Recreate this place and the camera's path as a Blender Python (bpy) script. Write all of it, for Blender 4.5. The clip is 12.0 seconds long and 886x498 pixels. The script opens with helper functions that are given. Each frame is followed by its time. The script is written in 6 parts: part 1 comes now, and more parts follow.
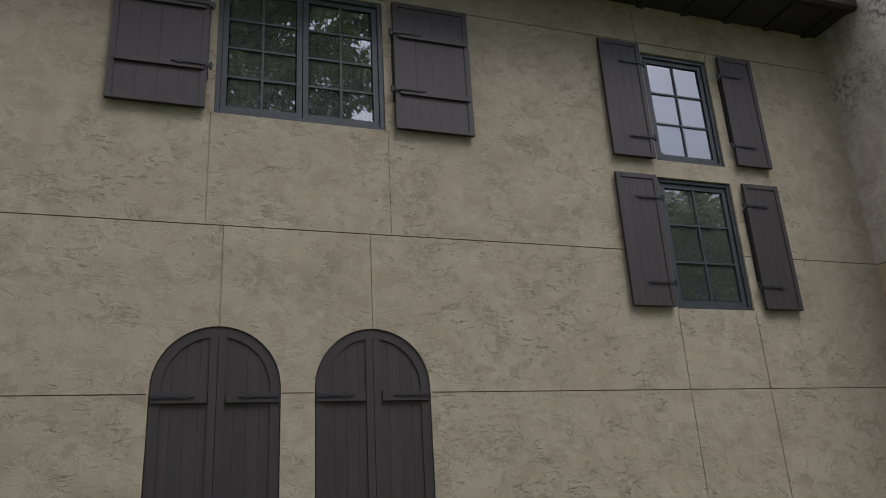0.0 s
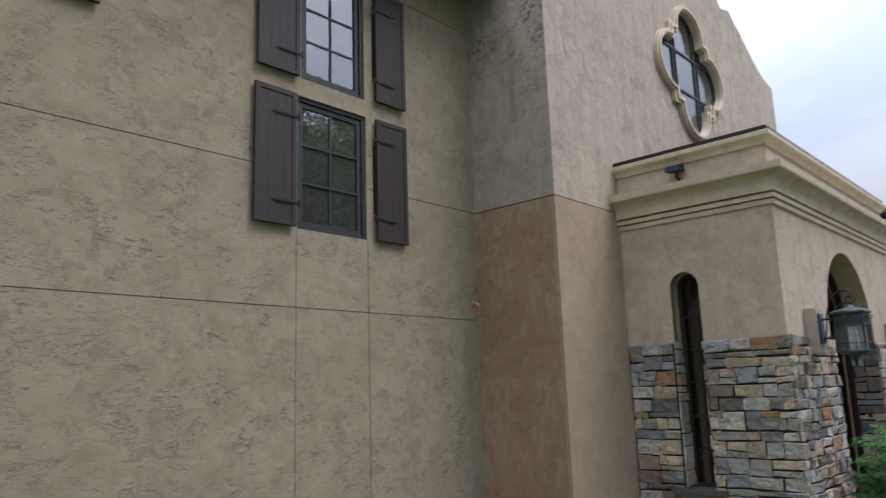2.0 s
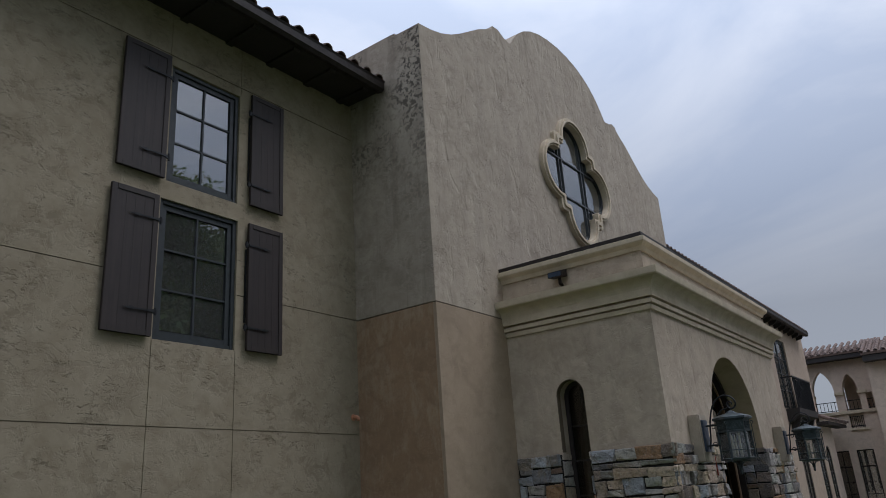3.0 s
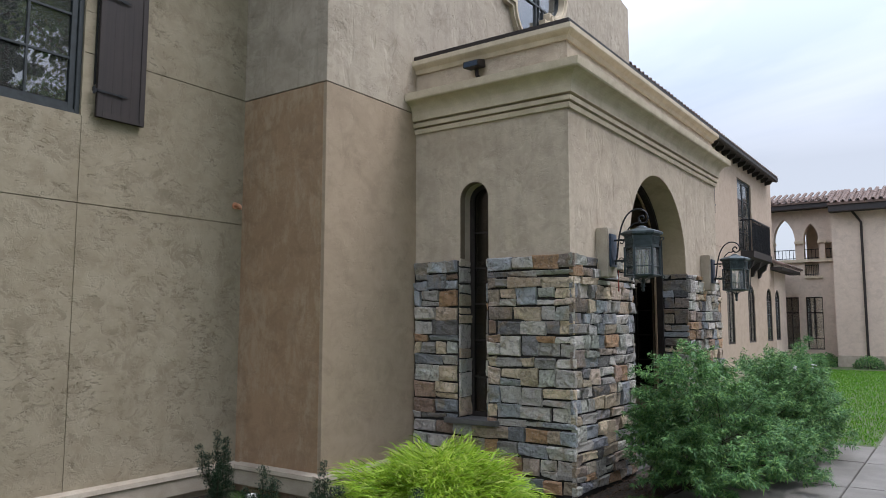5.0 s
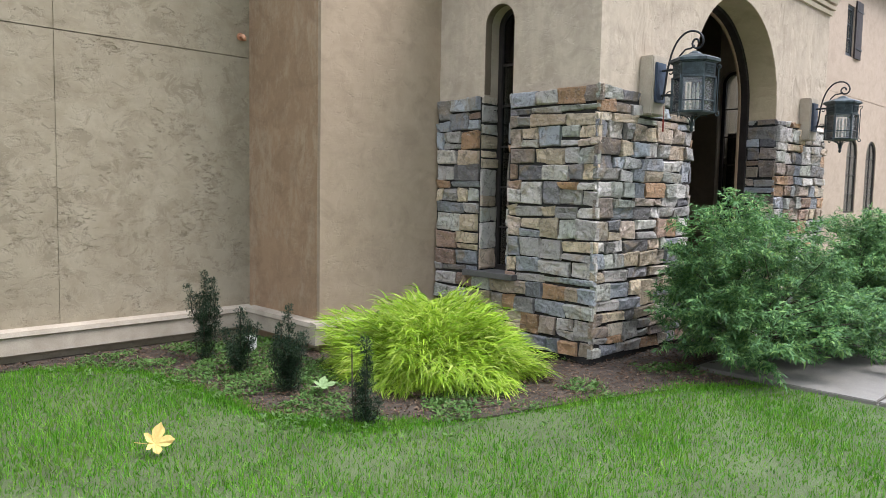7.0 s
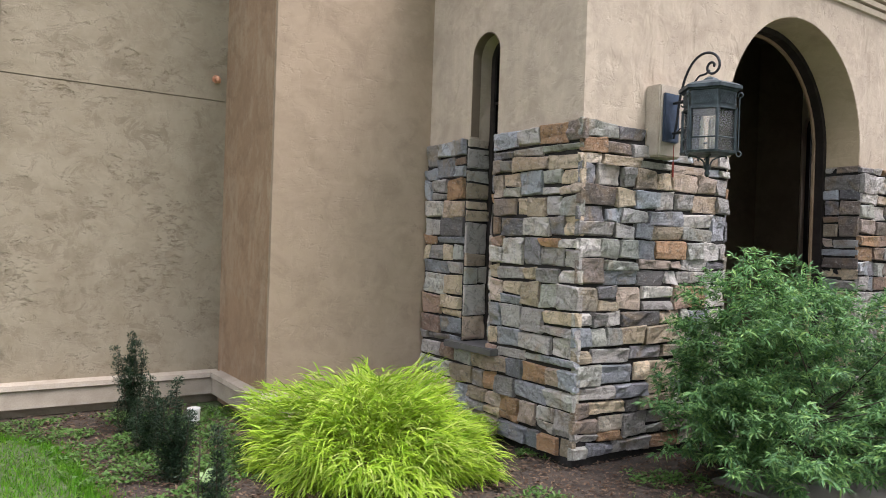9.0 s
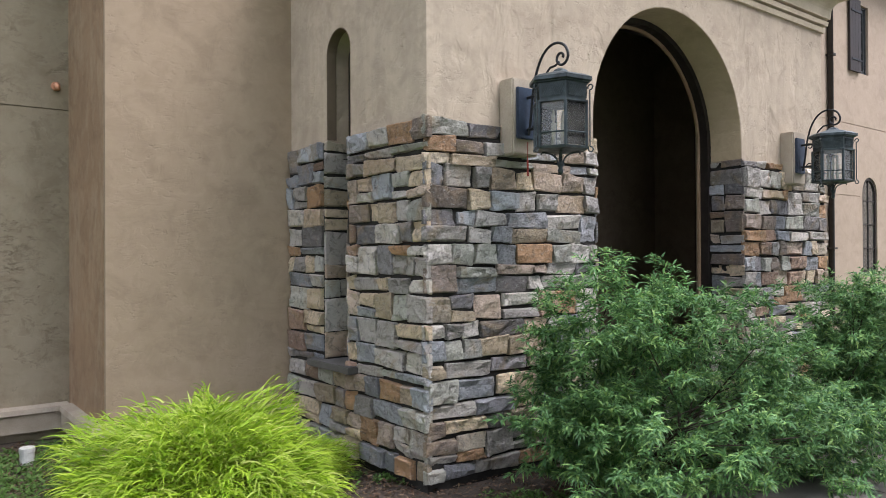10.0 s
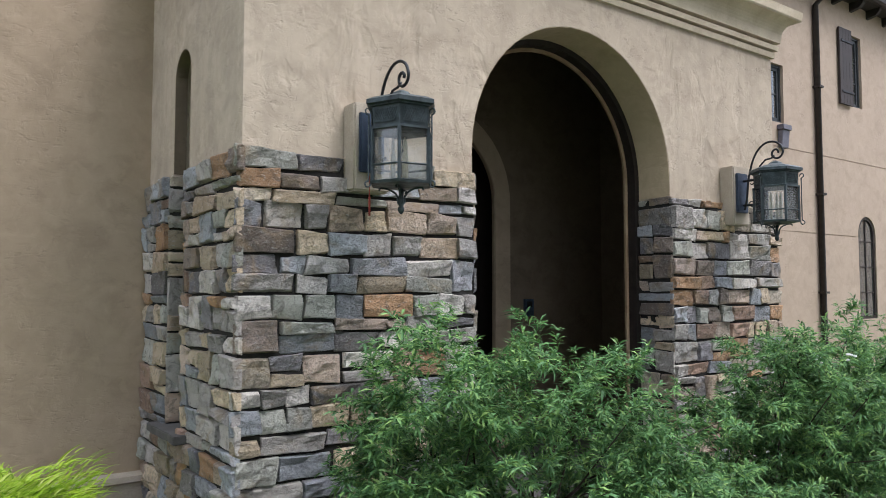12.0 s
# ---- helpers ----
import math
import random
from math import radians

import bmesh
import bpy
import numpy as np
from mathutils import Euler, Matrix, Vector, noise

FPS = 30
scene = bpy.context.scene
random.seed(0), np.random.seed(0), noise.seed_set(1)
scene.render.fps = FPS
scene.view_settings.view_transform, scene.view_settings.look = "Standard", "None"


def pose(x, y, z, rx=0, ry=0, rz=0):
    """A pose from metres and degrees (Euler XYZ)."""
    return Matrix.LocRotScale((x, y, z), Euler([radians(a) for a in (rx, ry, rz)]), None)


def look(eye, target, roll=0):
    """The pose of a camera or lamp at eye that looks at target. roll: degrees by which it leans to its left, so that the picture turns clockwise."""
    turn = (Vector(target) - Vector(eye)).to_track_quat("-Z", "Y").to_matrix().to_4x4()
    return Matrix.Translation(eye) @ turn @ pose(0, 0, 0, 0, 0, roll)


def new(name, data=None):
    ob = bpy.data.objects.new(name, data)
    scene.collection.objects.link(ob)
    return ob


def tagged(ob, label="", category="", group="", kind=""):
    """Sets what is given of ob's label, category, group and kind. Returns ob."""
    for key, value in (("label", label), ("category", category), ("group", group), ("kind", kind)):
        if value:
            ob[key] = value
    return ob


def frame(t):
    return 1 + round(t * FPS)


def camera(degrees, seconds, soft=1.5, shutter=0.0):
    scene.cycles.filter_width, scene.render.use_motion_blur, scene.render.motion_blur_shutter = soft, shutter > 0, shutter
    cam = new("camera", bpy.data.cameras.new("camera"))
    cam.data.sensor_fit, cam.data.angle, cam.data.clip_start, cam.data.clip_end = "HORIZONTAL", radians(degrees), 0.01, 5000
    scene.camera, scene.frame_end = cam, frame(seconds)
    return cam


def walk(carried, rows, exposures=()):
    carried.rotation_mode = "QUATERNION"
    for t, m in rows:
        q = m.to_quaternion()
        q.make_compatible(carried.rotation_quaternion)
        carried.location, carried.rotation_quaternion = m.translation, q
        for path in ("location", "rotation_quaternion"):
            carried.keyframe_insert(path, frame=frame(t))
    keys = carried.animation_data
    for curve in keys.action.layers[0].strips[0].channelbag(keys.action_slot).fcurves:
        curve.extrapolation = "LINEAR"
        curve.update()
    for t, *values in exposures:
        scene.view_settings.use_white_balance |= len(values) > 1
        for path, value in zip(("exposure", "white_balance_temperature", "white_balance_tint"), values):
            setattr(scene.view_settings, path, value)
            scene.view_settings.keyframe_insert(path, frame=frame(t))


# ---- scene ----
cam = camera(62.2, 12.0, soft=0.5, shutter=0.2)
PATH = [
    (0, (0.145, 0.482, 1.948), (0.782, 2.266, 2.59), -3.4),
    (0.5, (0.139, 0.496, 1.936), (0.859, 2.268, 2.52), -4.2),
    (1, (0.182, 0.459, 1.88), (1.027, 2.208, 2.357), -4.5),
    (1.5, (0.186, 0.522, 1.927), (1.359, 2.096, 2.313), -3.6),
    (2, (0.39, 0.466, 1.938), (1.834, 1.795, 2.319), -1.9),
    (2.5, (0.689, 0.305, 1.964), (2.223, 1.453, 2.539), -2.1),
    (3, (0.899, 0.284, 2.002), (2.435, 1.39, 2.649), -3.9),
    (3.5, (1.179, 0.297, 1.946), (2.779, 1.391, 2.441), -3.0),
    (3.7, (1.332, 0.306, 1.921), (2.937, 1.418, 2.355), -2.3),
    (5.3, (2.457, -0.019, 1.694), (4.081, 1.136, 1.854), 0.3),
    (5.5, (2.589, -0.039, 1.673), (4.209, 1.126, 1.801), 0.4),
    (6, (2.974, -0.142, 1.59), (4.528, 1.116, 1.629), 0.9),
    (6.5, (3.315, -0.28, 1.532), (4.799, 1.057, 1.439), 1.5),
    (6.7, (3.422, -0.325, 1.528), (4.87, 1.047, 1.383), 1.6),
    (8.3, (4.76, -0.546, 1.502), (5.925, 1.079, 1.428), 1.5),
    (8.5, (4.94, -0.518, 1.52), (6.078, 1.127, 1.482), 2.0),
    (9, (5.331, -0.469, 1.536), (6.453, 1.187, 1.522), 1.9),
    (9.5, (5.737, -0.579, 1.553), (6.915, 1.037, 1.507), 0.7),
    (10, (6.156, -0.584, 1.554), (7.38, 0.998, 1.564), -0.3),
    (10.5, (6.568, -0.729, 1.625), (7.742, 0.889, 1.694), 0.5),
    (11, (6.843, -0.837, 1.652), (7.993, 0.796, 1.749), 1.8),
    (11.5, (7.162, -0.755, 1.654), (8.318, 0.872, 1.77), 1.6),
    (12, (7.527, -0.694, 1.636), (8.694, 0.927, 1.749), 0.0),
]
EXPOSURES = [(0.0, 0.36, 6300, 18), (0.5, 0.85, 6300, 17), (1.0, 0.85, 6280, 17), (1.5, 1.15, 6250, 16), (2.0, 0.52, 6250, 17), (2.5, -0.27, 6100, 15), (3.0, -0.5, 6100, 15), (3.5, -0.15, 6500, 15),
             (5.5, 0.79, 6150, 15), (6.0, 1.03, 6200, 15), (6.5, 1.27, 6250, 14), (8.5, 1.46, 6600, 19), (9.5, 1.2, 6600, 19), (10.5, 1.12, 6400, 16), (12.0, 1.03, 6350, 15)]
walk(cam, [(t, look(eye, target, roll)) for t, eye, target, roll in PATH], EXPOSURES)

# ---- light: a bright overcast sky, brighter overhead, with a veiled sun ----
world = bpy.data.worlds.new("overcast_sky")
scene.world = world
world.use_nodes = True
wn, wl = world.node_tree.nodes, world.node_tree.links
wn.clear()
w_out, w_bg = wn.new("ShaderNodeOutputWorld"), wn.new("ShaderNodeBackground")
w_sky = wn.new("ShaderNodeTexSky")
w_sky.sky_type, w_sky.sun_disc = "NISHITA", False
w_sky.sun_elevation, w_sky.sun_rotation = radians(59), radians(149)
w_co, w_sep = wn.new("ShaderNodeTexCoord"), wn.new("ShaderNodeSeparateXYZ")
w_grad, w_noise, w_ramp = wn.new("ShaderNodeMapRange"), wn.new("ShaderNodeTexNoise"), wn.new("ShaderNodeValToRGB")
w_map, w_mix, w_mul, w_day = wn.new("ShaderNodeMapping"), wn.new("ShaderNodeMix"), wn.new("ShaderNodeMix"), wn.new("ShaderNodeMix")
wl.new(w_co.outputs["Generated"], w_sep.inputs[0])
wl.new(w_sep.outputs["Z"], w_grad.inputs["Value"])
w_grad.inputs["From Min"].default_value, w_grad.inputs["From Max"].default_value = 0.20, 1.0
w_grad.inputs["To Min"].default_value, w_grad.inputs["To Max"].default_value = 0.50, 2.68
w_map.inputs["Scale"].default_value = (1.0, 1.0, 2.6)
wl.new(w_co.outputs["Generated"], w_map.inputs["Vector"])
wl.new(w_map.outputs[0], w_noise.inputs["Vector"])
w_noise.inputs["Scale"].default_value, w_noise.inputs["Detail"].default_value, w_noise.inputs["Roughness"].default_value = 1.7, 7.0, 0.52
w_noise.inputs["Distortion"].default_value = 0.9
w_ramp.color_ramp.elements[0].position, w_ramp.color_ramp.elements[1].position = 0.38, 0.62
w_ramp.color_ramp.elements[0].color, w_ramp.color_ramp.elements[1].color = (0.655, 0.75, 0.885, 1), (0.94, 1.0, 1.06, 1)
wl.new(w_noise.outputs["Fac"], w_ramp.inputs[0])
w_mul.data_type, w_mul.blend_type = "RGBA", "MULTIPLY"
w_mul.inputs[0].default_value = 1.0
wl.new(w_ramp.outputs[0], w_mul.inputs[6])
wl.new(w_grad.outputs[0], w_mul.inputs[7])
w_day.data_type, w_day.blend_type = "RGBA", "MULTIPLY"
w_day.inputs[0].default_value, w_day.inputs[7].default_value = 1.0, (0.10, 0.10, 0.10, 1)
wl.new(w_sky.outputs[0], w_day.inputs[6])
w_mix.data_type = "RGBA"
w_mix.inputs[0].default_value = 0.85
wl.new(w_day.outputs[2], w_mix.inputs[6])
wl.new(w_mul.outputs[2], w_mix.inputs[7])
wl.new(w_mix.outputs[2], w_bg.inputs["Color"])
w_bg.inputs["Strength"].default_value = 1.0
wl.new(w_bg.outputs[0], w_out.inputs[0])

sun = new("sun", bpy.data.lights.new("sun", "SUN"))
sun.data.energy, sun.data.angle, sun.data.color = 1.4, radians(26), (1.0, 0.98, 0.945)
sun.matrix_world = look((15, -10, 30), (6, 5, 0))

# ---- materials ----


def material(name):
    m = bpy.data.materials.new(name)
    m.use_nodes = True
    nt = m.node_tree
    return m, nt, nt.nodes["Principled BSDF"]


def noise_node(nt, scale, detail=5.0, rough=0.55, dist=0.0, stretch=(1, 1, 1)):
    geo, mp, n = nt.nodes.new("ShaderNodeNewGeometry"), nt.nodes.new("ShaderNodeMapping"), nt.nodes.new("ShaderNodeTexNoise")
    mp.inputs["Scale"].default_value = stretch
    nt.links.new(geo.outputs["Position"], mp.inputs["Vector"])
    nt.links.new(mp.outputs[0], n.inputs["Vector"])
    n.inputs["Scale"].default_value, n.inputs["Detail"].default_value = scale, detail
    n.inputs["Roughness"].default_value, n.inputs["Distortion"].default_value = rough, dist
    return n.outputs["Fac"]


def ramp_node(nt, fac, stops, mode="LINEAR"):
    r = nt.nodes.new("ShaderNodeValToRGB")
    r.color_ramp.interpolation = mode
    els = r.color_ramp.elements
    while len(els) < len(stops):
        els.new(0.5)
    for e, (p, c) in zip(els, stops):
        e.position, e.color = p, (*c, 1) if len(c) == 3 else c
    nt.links.new(fac, r.inputs[0])
    return r.outputs[0]


def mix_node(nt, fac, a, b, mode="MIX"):
    m = nt.nodes.new("ShaderNodeMix")
    m.data_type, m.blend_type = "RGBA", mode
    for socket, value in ((m.inputs[0], fac), (m.inputs[6], a), (m.inputs[7], b)):
        if isinstance(value, bpy.types.NodeSocket):
            nt.links.new(value, socket)
        elif isinstance(value, tuple):
            socket.default_value = (*value, 1)
        else:
            socket.default_value = value
    return m.outputs[2]


def bump_node(nt, bsdf, fac, strength, distance, before=None):
    b = nt.nodes.new("ShaderNodeBump")
    b.inputs["Strength"].default_value, b.inputs["Distance"].default_value = strength, distance
    nt.links.new(fac, b.inputs["Height"])
    if before:
        nt.links.new(before, b.inputs["Normal"])
    nt.links.new(b.outputs[0], bsdf.inputs["Normal"])
    return b.outputs[0]


def grey(v):
    return (v, v, v)


def stucco(name, base, dark, stain=None, streak=0.0, pits=0.0, relief=0.010, smudge=0.4, dents=0.0):
    """Trowelled plaster: mottled tone, raised trowel patches and small torn marks."""
    m, nt, bsdf = material(name)
    big = noise_node(nt, 0.9, 4, 0.55, 0.8)
    mid = noise_node(nt, 4.5, 6, 0.6, 0.6)
    col = mix_node(nt, ramp_node(nt, big, [(0.35, grey(0)), (0.65, grey(1))]), base, tuple(0.6 * a + 0.4 * b for a, b in zip(base, dark)))
    col = mix_node(nt, ramp_node(nt, mid, [(0.45, grey(0)), (0.72, grey(0.75))]), col, dark)
    if stain:
        st = noise_node(nt, 4.4, 8, 0.7, 0.25, (1.2, 1.2, 0.6))
        col = mix_node(nt, ramp_node(nt, st, [(0.47, grey(0)), (0.64, grey(0.65))]), col, stain)
    if streak:
        sk = noise_node(nt, 3.0, 6, 0.65, 0.2, (1.6, 1.6, 0.16))
        col = mix_node(nt, ramp_node(nt, sk, [(0.5, grey(0)), (0.75, grey(streak))]), col, tuple(0.45 * c for c in dark))
    # clusters of small tears where the float dragged the skin
    zone_n = noise_node(nt, 1.5, 4, 0.6, 0.9)
    patch_n = noise_node(nt, 4.6, 4, 0.6, 0.6)
    torn_n = noise_node(nt, 24, 5, 0.66, 0.5, (0.62, 0.62, 1.35))
    patch = mix_node(nt, 1.0, ramp_node(nt, patch_n, [(0.50, grey(0)), (0.60, grey(1))]), ramp_node(nt, zone_n, [(0.40, grey(0.2)), (0.58, grey(1))]), "MULTIPLY")
    torn = mix_node(nt, 1.0, ramp_node(nt, torn_n, [(0.53, grey(0)), (0.60, grey(1))]), patch, "MULTIPLY")
    col = mix_node(nt, mix_node(nt, 1.0, torn, grey(smudge), "MULTIPLY"), col, tuple(0.70 * c for c in dark))
    sm = noise_node(nt, 3.2, 6, 0.62, 0.9, (0.9, 0.9, 1.1))
    col = mix_node(nt, ramp_node(nt, sm, [(0.48, grey(0)), (0.66, grey(0.5))]), col, tuple(0.84 * c for c in dark))
    dg = noise_node(nt, 6.5, 7, 0.72, 0.7, (0.85, 0.85, 1.1))
    drag = mix_node(nt, 1.0, ramp_node(nt, dg, [(0.52, grey(0)), (0.60, grey(0.9 * smudge))]), ramp_node(nt, zone_n, [(0.42, grey(0.1)), (0.56, grey(1))]), "MULTIPLY")
    col = mix_node(nt, drag, col, tuple(0.74 * c for c in dark))
    lt = noise_node(nt, 8.5, 6, 0.6, 0.7)
    col = mix_node(nt, ramp_node(nt, lt, [(0.55, grey(0)), (0.66, grey(0.28))]), col, tuple(min(1, 1.16 * c) for c in base))
    wave = noise_node(nt, 2.3, 5, 0.55, 0.6)
    nrm = bump_node(nt, bsdf, wave, 0.35, relief * 2.0)
    if dents:
        dn = noise_node(nt, 4.2, 3, 0.5, 0.5, (1, 1, 0.55))
        nrm = bump_node(nt, bsdf, ramp_node(nt, dn, [(0.30, grey(0)), (0.46, grey(1))]), 0.6, dents, nrm)
    inv = nt.nodes.new("ShaderNodeInvert")
    nt.links.new(torn, inv.inputs["Color"])
    nrm = bump_node(nt, bsdf, inv.outputs[0], 0.6, relief, nrm)
    nrm = bump_node(nt, bsdf, ramp_node(nt, dg, [(0.50, grey(1)), (0.58, grey(0))]), 0.30, 0.7 * relief, nrm)
    if pits:
        pn = noise_node(nt, 16, 3, 0.6, 0.5)
        zone = noise_node(nt, 1.3, 4, 0.6, 0.6)
        sep, high = nt.nodes.new("ShaderNodeSeparateXYZ"), nt.nodes.new("ShaderNodeMapRange")
        nt.links.new(nt.nodes.new("ShaderNodeNewGeometry").outputs["Position"], sep.inputs[0])
        nt.links.new(sep.outputs["Z"], high.inputs["Value"])
        high.inputs["From Min"].default_value, high.inputs["From Max"].default_value = 5.0, 7.2
        weather = mix_node(nt, 1.0, ramp_node(nt, zone, [(0.44, grey(0)), (0.58, grey(1))]), high.outputs[0], "MULTIPLY")
        pit = mix_node(nt, 1.0, ramp_node(nt, pn, [(0.50, grey(0)), (0.56, grey(1))]), weather, "MULTIPLY")
        col = mix_node(nt, pit, col, tuple(pits * c for c in dark))
    nrm = bump_node(nt, bsdf, noise_node(nt, 140, 3, 0.7), 0.25, 0.002, nrm)
    nt.links.new(col, bsdf.inputs["Base Color"])
    bsdf.inputs["Roughness"].default_value = 0.9
    return m


def plain(name, base, dark, scale=8.0, rough=0.6, metal=0.0, relief=0.001, stretch=(1, 1, 1), fine=90.0):
    """A surface with mottling at one scale and grain at a finer one."""
    m, nt, bsdf = material(name)
    a, b = noise_node(nt, scale, 5, 0.6, 0.3, stretch), noise_node(nt, fine, 3, 0.6, 0.0, stretch)
    col = mix_node(nt, ramp_node(nt, a, [(0.35, grey(0)), (0.68, grey(1))]), base, dark)
    col = mix_node(nt, ramp_node(nt, b, [(0.4, grey(0)), (0.75, grey(0.35))]), col, tuple(0.6 * c for c in dark))
    nt.links.new(col, bsdf.inputs["Base Color"])
    nt.links.new(ramp_node(nt, a, [(0.3, grey(max(0, rough - 0.08))), (0.7, grey(min(1, rough + 0.1)))]), bsdf.inputs["Roughness"])
    bsdf.inputs["Metallic"].default_value = metal
    bump_node(nt, bsdf, b, 0.5, relief)
    return m


def wood(name, base, dark):
    m, nt, bsdf = material(name)
    grain = noise_node(nt, 26, 6, 0.6, 0.6, (1.0, 1.0, 0.06))
    wear = noise_node(nt, 2.2, 4, 0.6)
    info = nt.nodes.new("ShaderNodeObjectInfo")
    col = mix_node(nt, ramp_node(nt, grain, [(0.35, grey(0)), (0.7, grey(1))]), base, dark)
    col = mix_node(nt, ramp_node(nt, wear, [(0.45, grey(0)), (0.75, grey(0.5))]), col, tuple(1.35 * c for c in base))
    col = mix_node(nt, ramp_node(nt, info.outputs["Random"], [(0, grey(0)), (1, grey(0.35))]), col, dark)
    nt.links.new(col, bsdf.inputs["Base Color"])
    bsdf.inputs["Roughness"].default_value = 0.62
    bump_node(nt, bsdf, grain, 0.4, 0.002)
    return m


def glass(name, index, clear=(0.86, 0.9, 0.88), haze=0.0):
    m, nt, bsdf = material(name)
    nt.nodes.remove(bsdf)
    out = nt.nodes["Material Output"]
    tr, gl, fr, mx = (nt.nodes.new("ShaderNode" + k) for k in ("BsdfTransparent", "BsdfGlossy", "Fresnel", "MixShader"))
    gl.inputs["Roughness"].default_value = 0.015
    tr.inputs["Color"].default_value = (*clear, 1)
    fr.inputs["IOR"].default_value = index
    nt.links.new(fr.outputs[0], mx.inputs[0])
    nt.links.new(tr.outputs[0], mx.inputs[1])
    nt.links.new(gl.outputs[0], mx.inputs[2])
    nt.links.new(mx.outputs[0], out.inputs[0])
    if haze:
        # pale diffuse layer standing in for glass haze and pale reflections
        df, dm = nt.nodes.new("ShaderNodeBsdfDiffuse"), nt.nodes.new("ShaderNodeMixShader")
        df.inputs["Color"].default_value = (0.62, 0.62, 0.58, 1)
        nt.links.new(ramp_node(nt, noise_node(nt, 30, 4, 0.6), [(0.35, grey(0.6 * haze)), (0.7, grey(1.4 * haze))]), dm.inputs[0])
        nt.links.new(mx.outputs[0], dm.inputs[1])
        nt.links.new(df.outputs[0], dm.inputs[2])
        nt.links.new(dm.outputs[0], out.inputs[0])
    return m


def leafy(name, colours, rough=0.5, trans=0.25, island=True, patch=None):
    """Leaves, each of its own tint."""
    m, nt, bsdf = material(name)
    if island:
        rnd = nt.nodes.new("ShaderNodeNewGeometry").outputs["Random Per Island"]
    else:
        rnd = nt.nodes.new("ShaderNodeObjectInfo").outputs["Random"]
    n = len(colours)
    col = ramp_node(nt, rnd, [(i / max(1, n - 1), c) for i, c in enumerate(colours)])
    col = mix_node(nt, ramp_node(nt, noise_node(nt, 1.6, 3), [(0.35, grey(0)), (0.7, grey(0.4))]), col, colours[0])
    if patch:
        col = mix_node(nt, ramp_node(nt, noise_node(nt, 2.7, 6, 0.65, 0.8), [(0.52, grey(0)), (0.68, grey(0.4))]), col, patch)
    nt.links.new(col, bsdf.inputs["Base Color"])
    bsdf.inputs["Roughness"].default_value = rough
    bsdf.inputs["Specular IOR Level"].default_value = 0.3
    tl, mx = nt.nodes.new("ShaderNodeBsdfTranslucent"), nt.nodes.new("ShaderNodeMixShader")
    nt.links.new(col, tl.inputs["Color"])
    mx.inputs[0].default_value = trans
    nt.links.new(bsdf.outputs[0], mx.inputs[1])
    nt.links.new(tl.outputs[0], mx.inputs[2])
    nt.links.new(mx.outputs[0], nt.nodes["Material Output"].inputs[0])
    return m


def stone_material():
    m, nt, bsdf = material("ledge_stone")
    rnd = nt.nodes.new("ShaderNodeObjectInfo").outputs["Random"]
    tones = [(0.526, 0.487, 0.456), (0.401, 0.412, 0.440), (0.635, 0.506, 0.353), (0.727, 0.660, 0.595), (0.224, 0.203, 0.198), (0.568, 0.431, 0.318), (0.552, 0.533, 0.472), (0.438, 0.286, 0.209), (0.620, 0.566, 0.522), (0.350, 0.349, 0.377),
             (0.668, 0.562, 0.443), (0.556, 0.324, 0.173), (0.475, 0.431, 0.400), (0.703, 0.556, 0.387), (0.425, 0.443, 0.472), (0.317, 0.246, 0.205), (0.673, 0.616, 0.566), (0.579, 0.449, 0.359), (0.486, 0.477, 0.417), (0.262, 0.245, 0.257)]
    col = ramp_node(nt, rnd, [(i / len(tones), c) for i, c in enumerate(tones)], "CONSTANT")
    frac, many = nt.nodes.new("ShaderNodeMath"), nt.nodes.new("ShaderNodeMath")
    many.operation, frac.operation = "MULTIPLY", "FRACT"
    many.inputs[1].default_value = 173.3
    nt.links.new(rnd, many.inputs[0])
    nt.links.new(many.outputs[0], frac.inputs[0])
    col = mix_node(nt, 1.0, col, ramp_node(nt, frac.outputs[0], [(0, grey(0.56)), (1, grey(1.22))]), "MULTIPLY")
    a, b = noise_node(nt, 11, 7, 0.7, 1.4), noise_node(nt, 38, 6, 0.75, 0.8, (1, 1, 2.2))
    col = mix_node(nt, ramp_node(nt, a, [(0.50, grey(0)), (0.63, grey(0.56))]), col, (0.085, 0.075, 0.065))
    c = noise_node(nt, 4.2, 4, 0.6, 0.9)
    col = mix_node(nt, ramp_node(nt, c, [(0.54, grey(0)), (0.68, grey(0.5))]), col, (0.36, 0.25, 0.13))
    col = mix_node(nt, ramp_node(nt, b, [(0.56, grey(0)), (0.66, grey(0.55))]), col, (0.58, 0.58, 0.55))
    col = mix_node(nt, ramp_node(nt, b, [(0.33, grey(0.55)), (0.40, grey(0))]), col, (0.07, 0.065, 0.06))
    nt.links.new(col, bsdf.inputs["Base Color"])
    bsdf.inputs["Roughness"].default_value = 0.8
    n1 = bump_node(nt, bsdf, a, 1.0, 0.032)
    bump_node(nt, bsdf, b, 1.0, 0.018, n1)
    return m


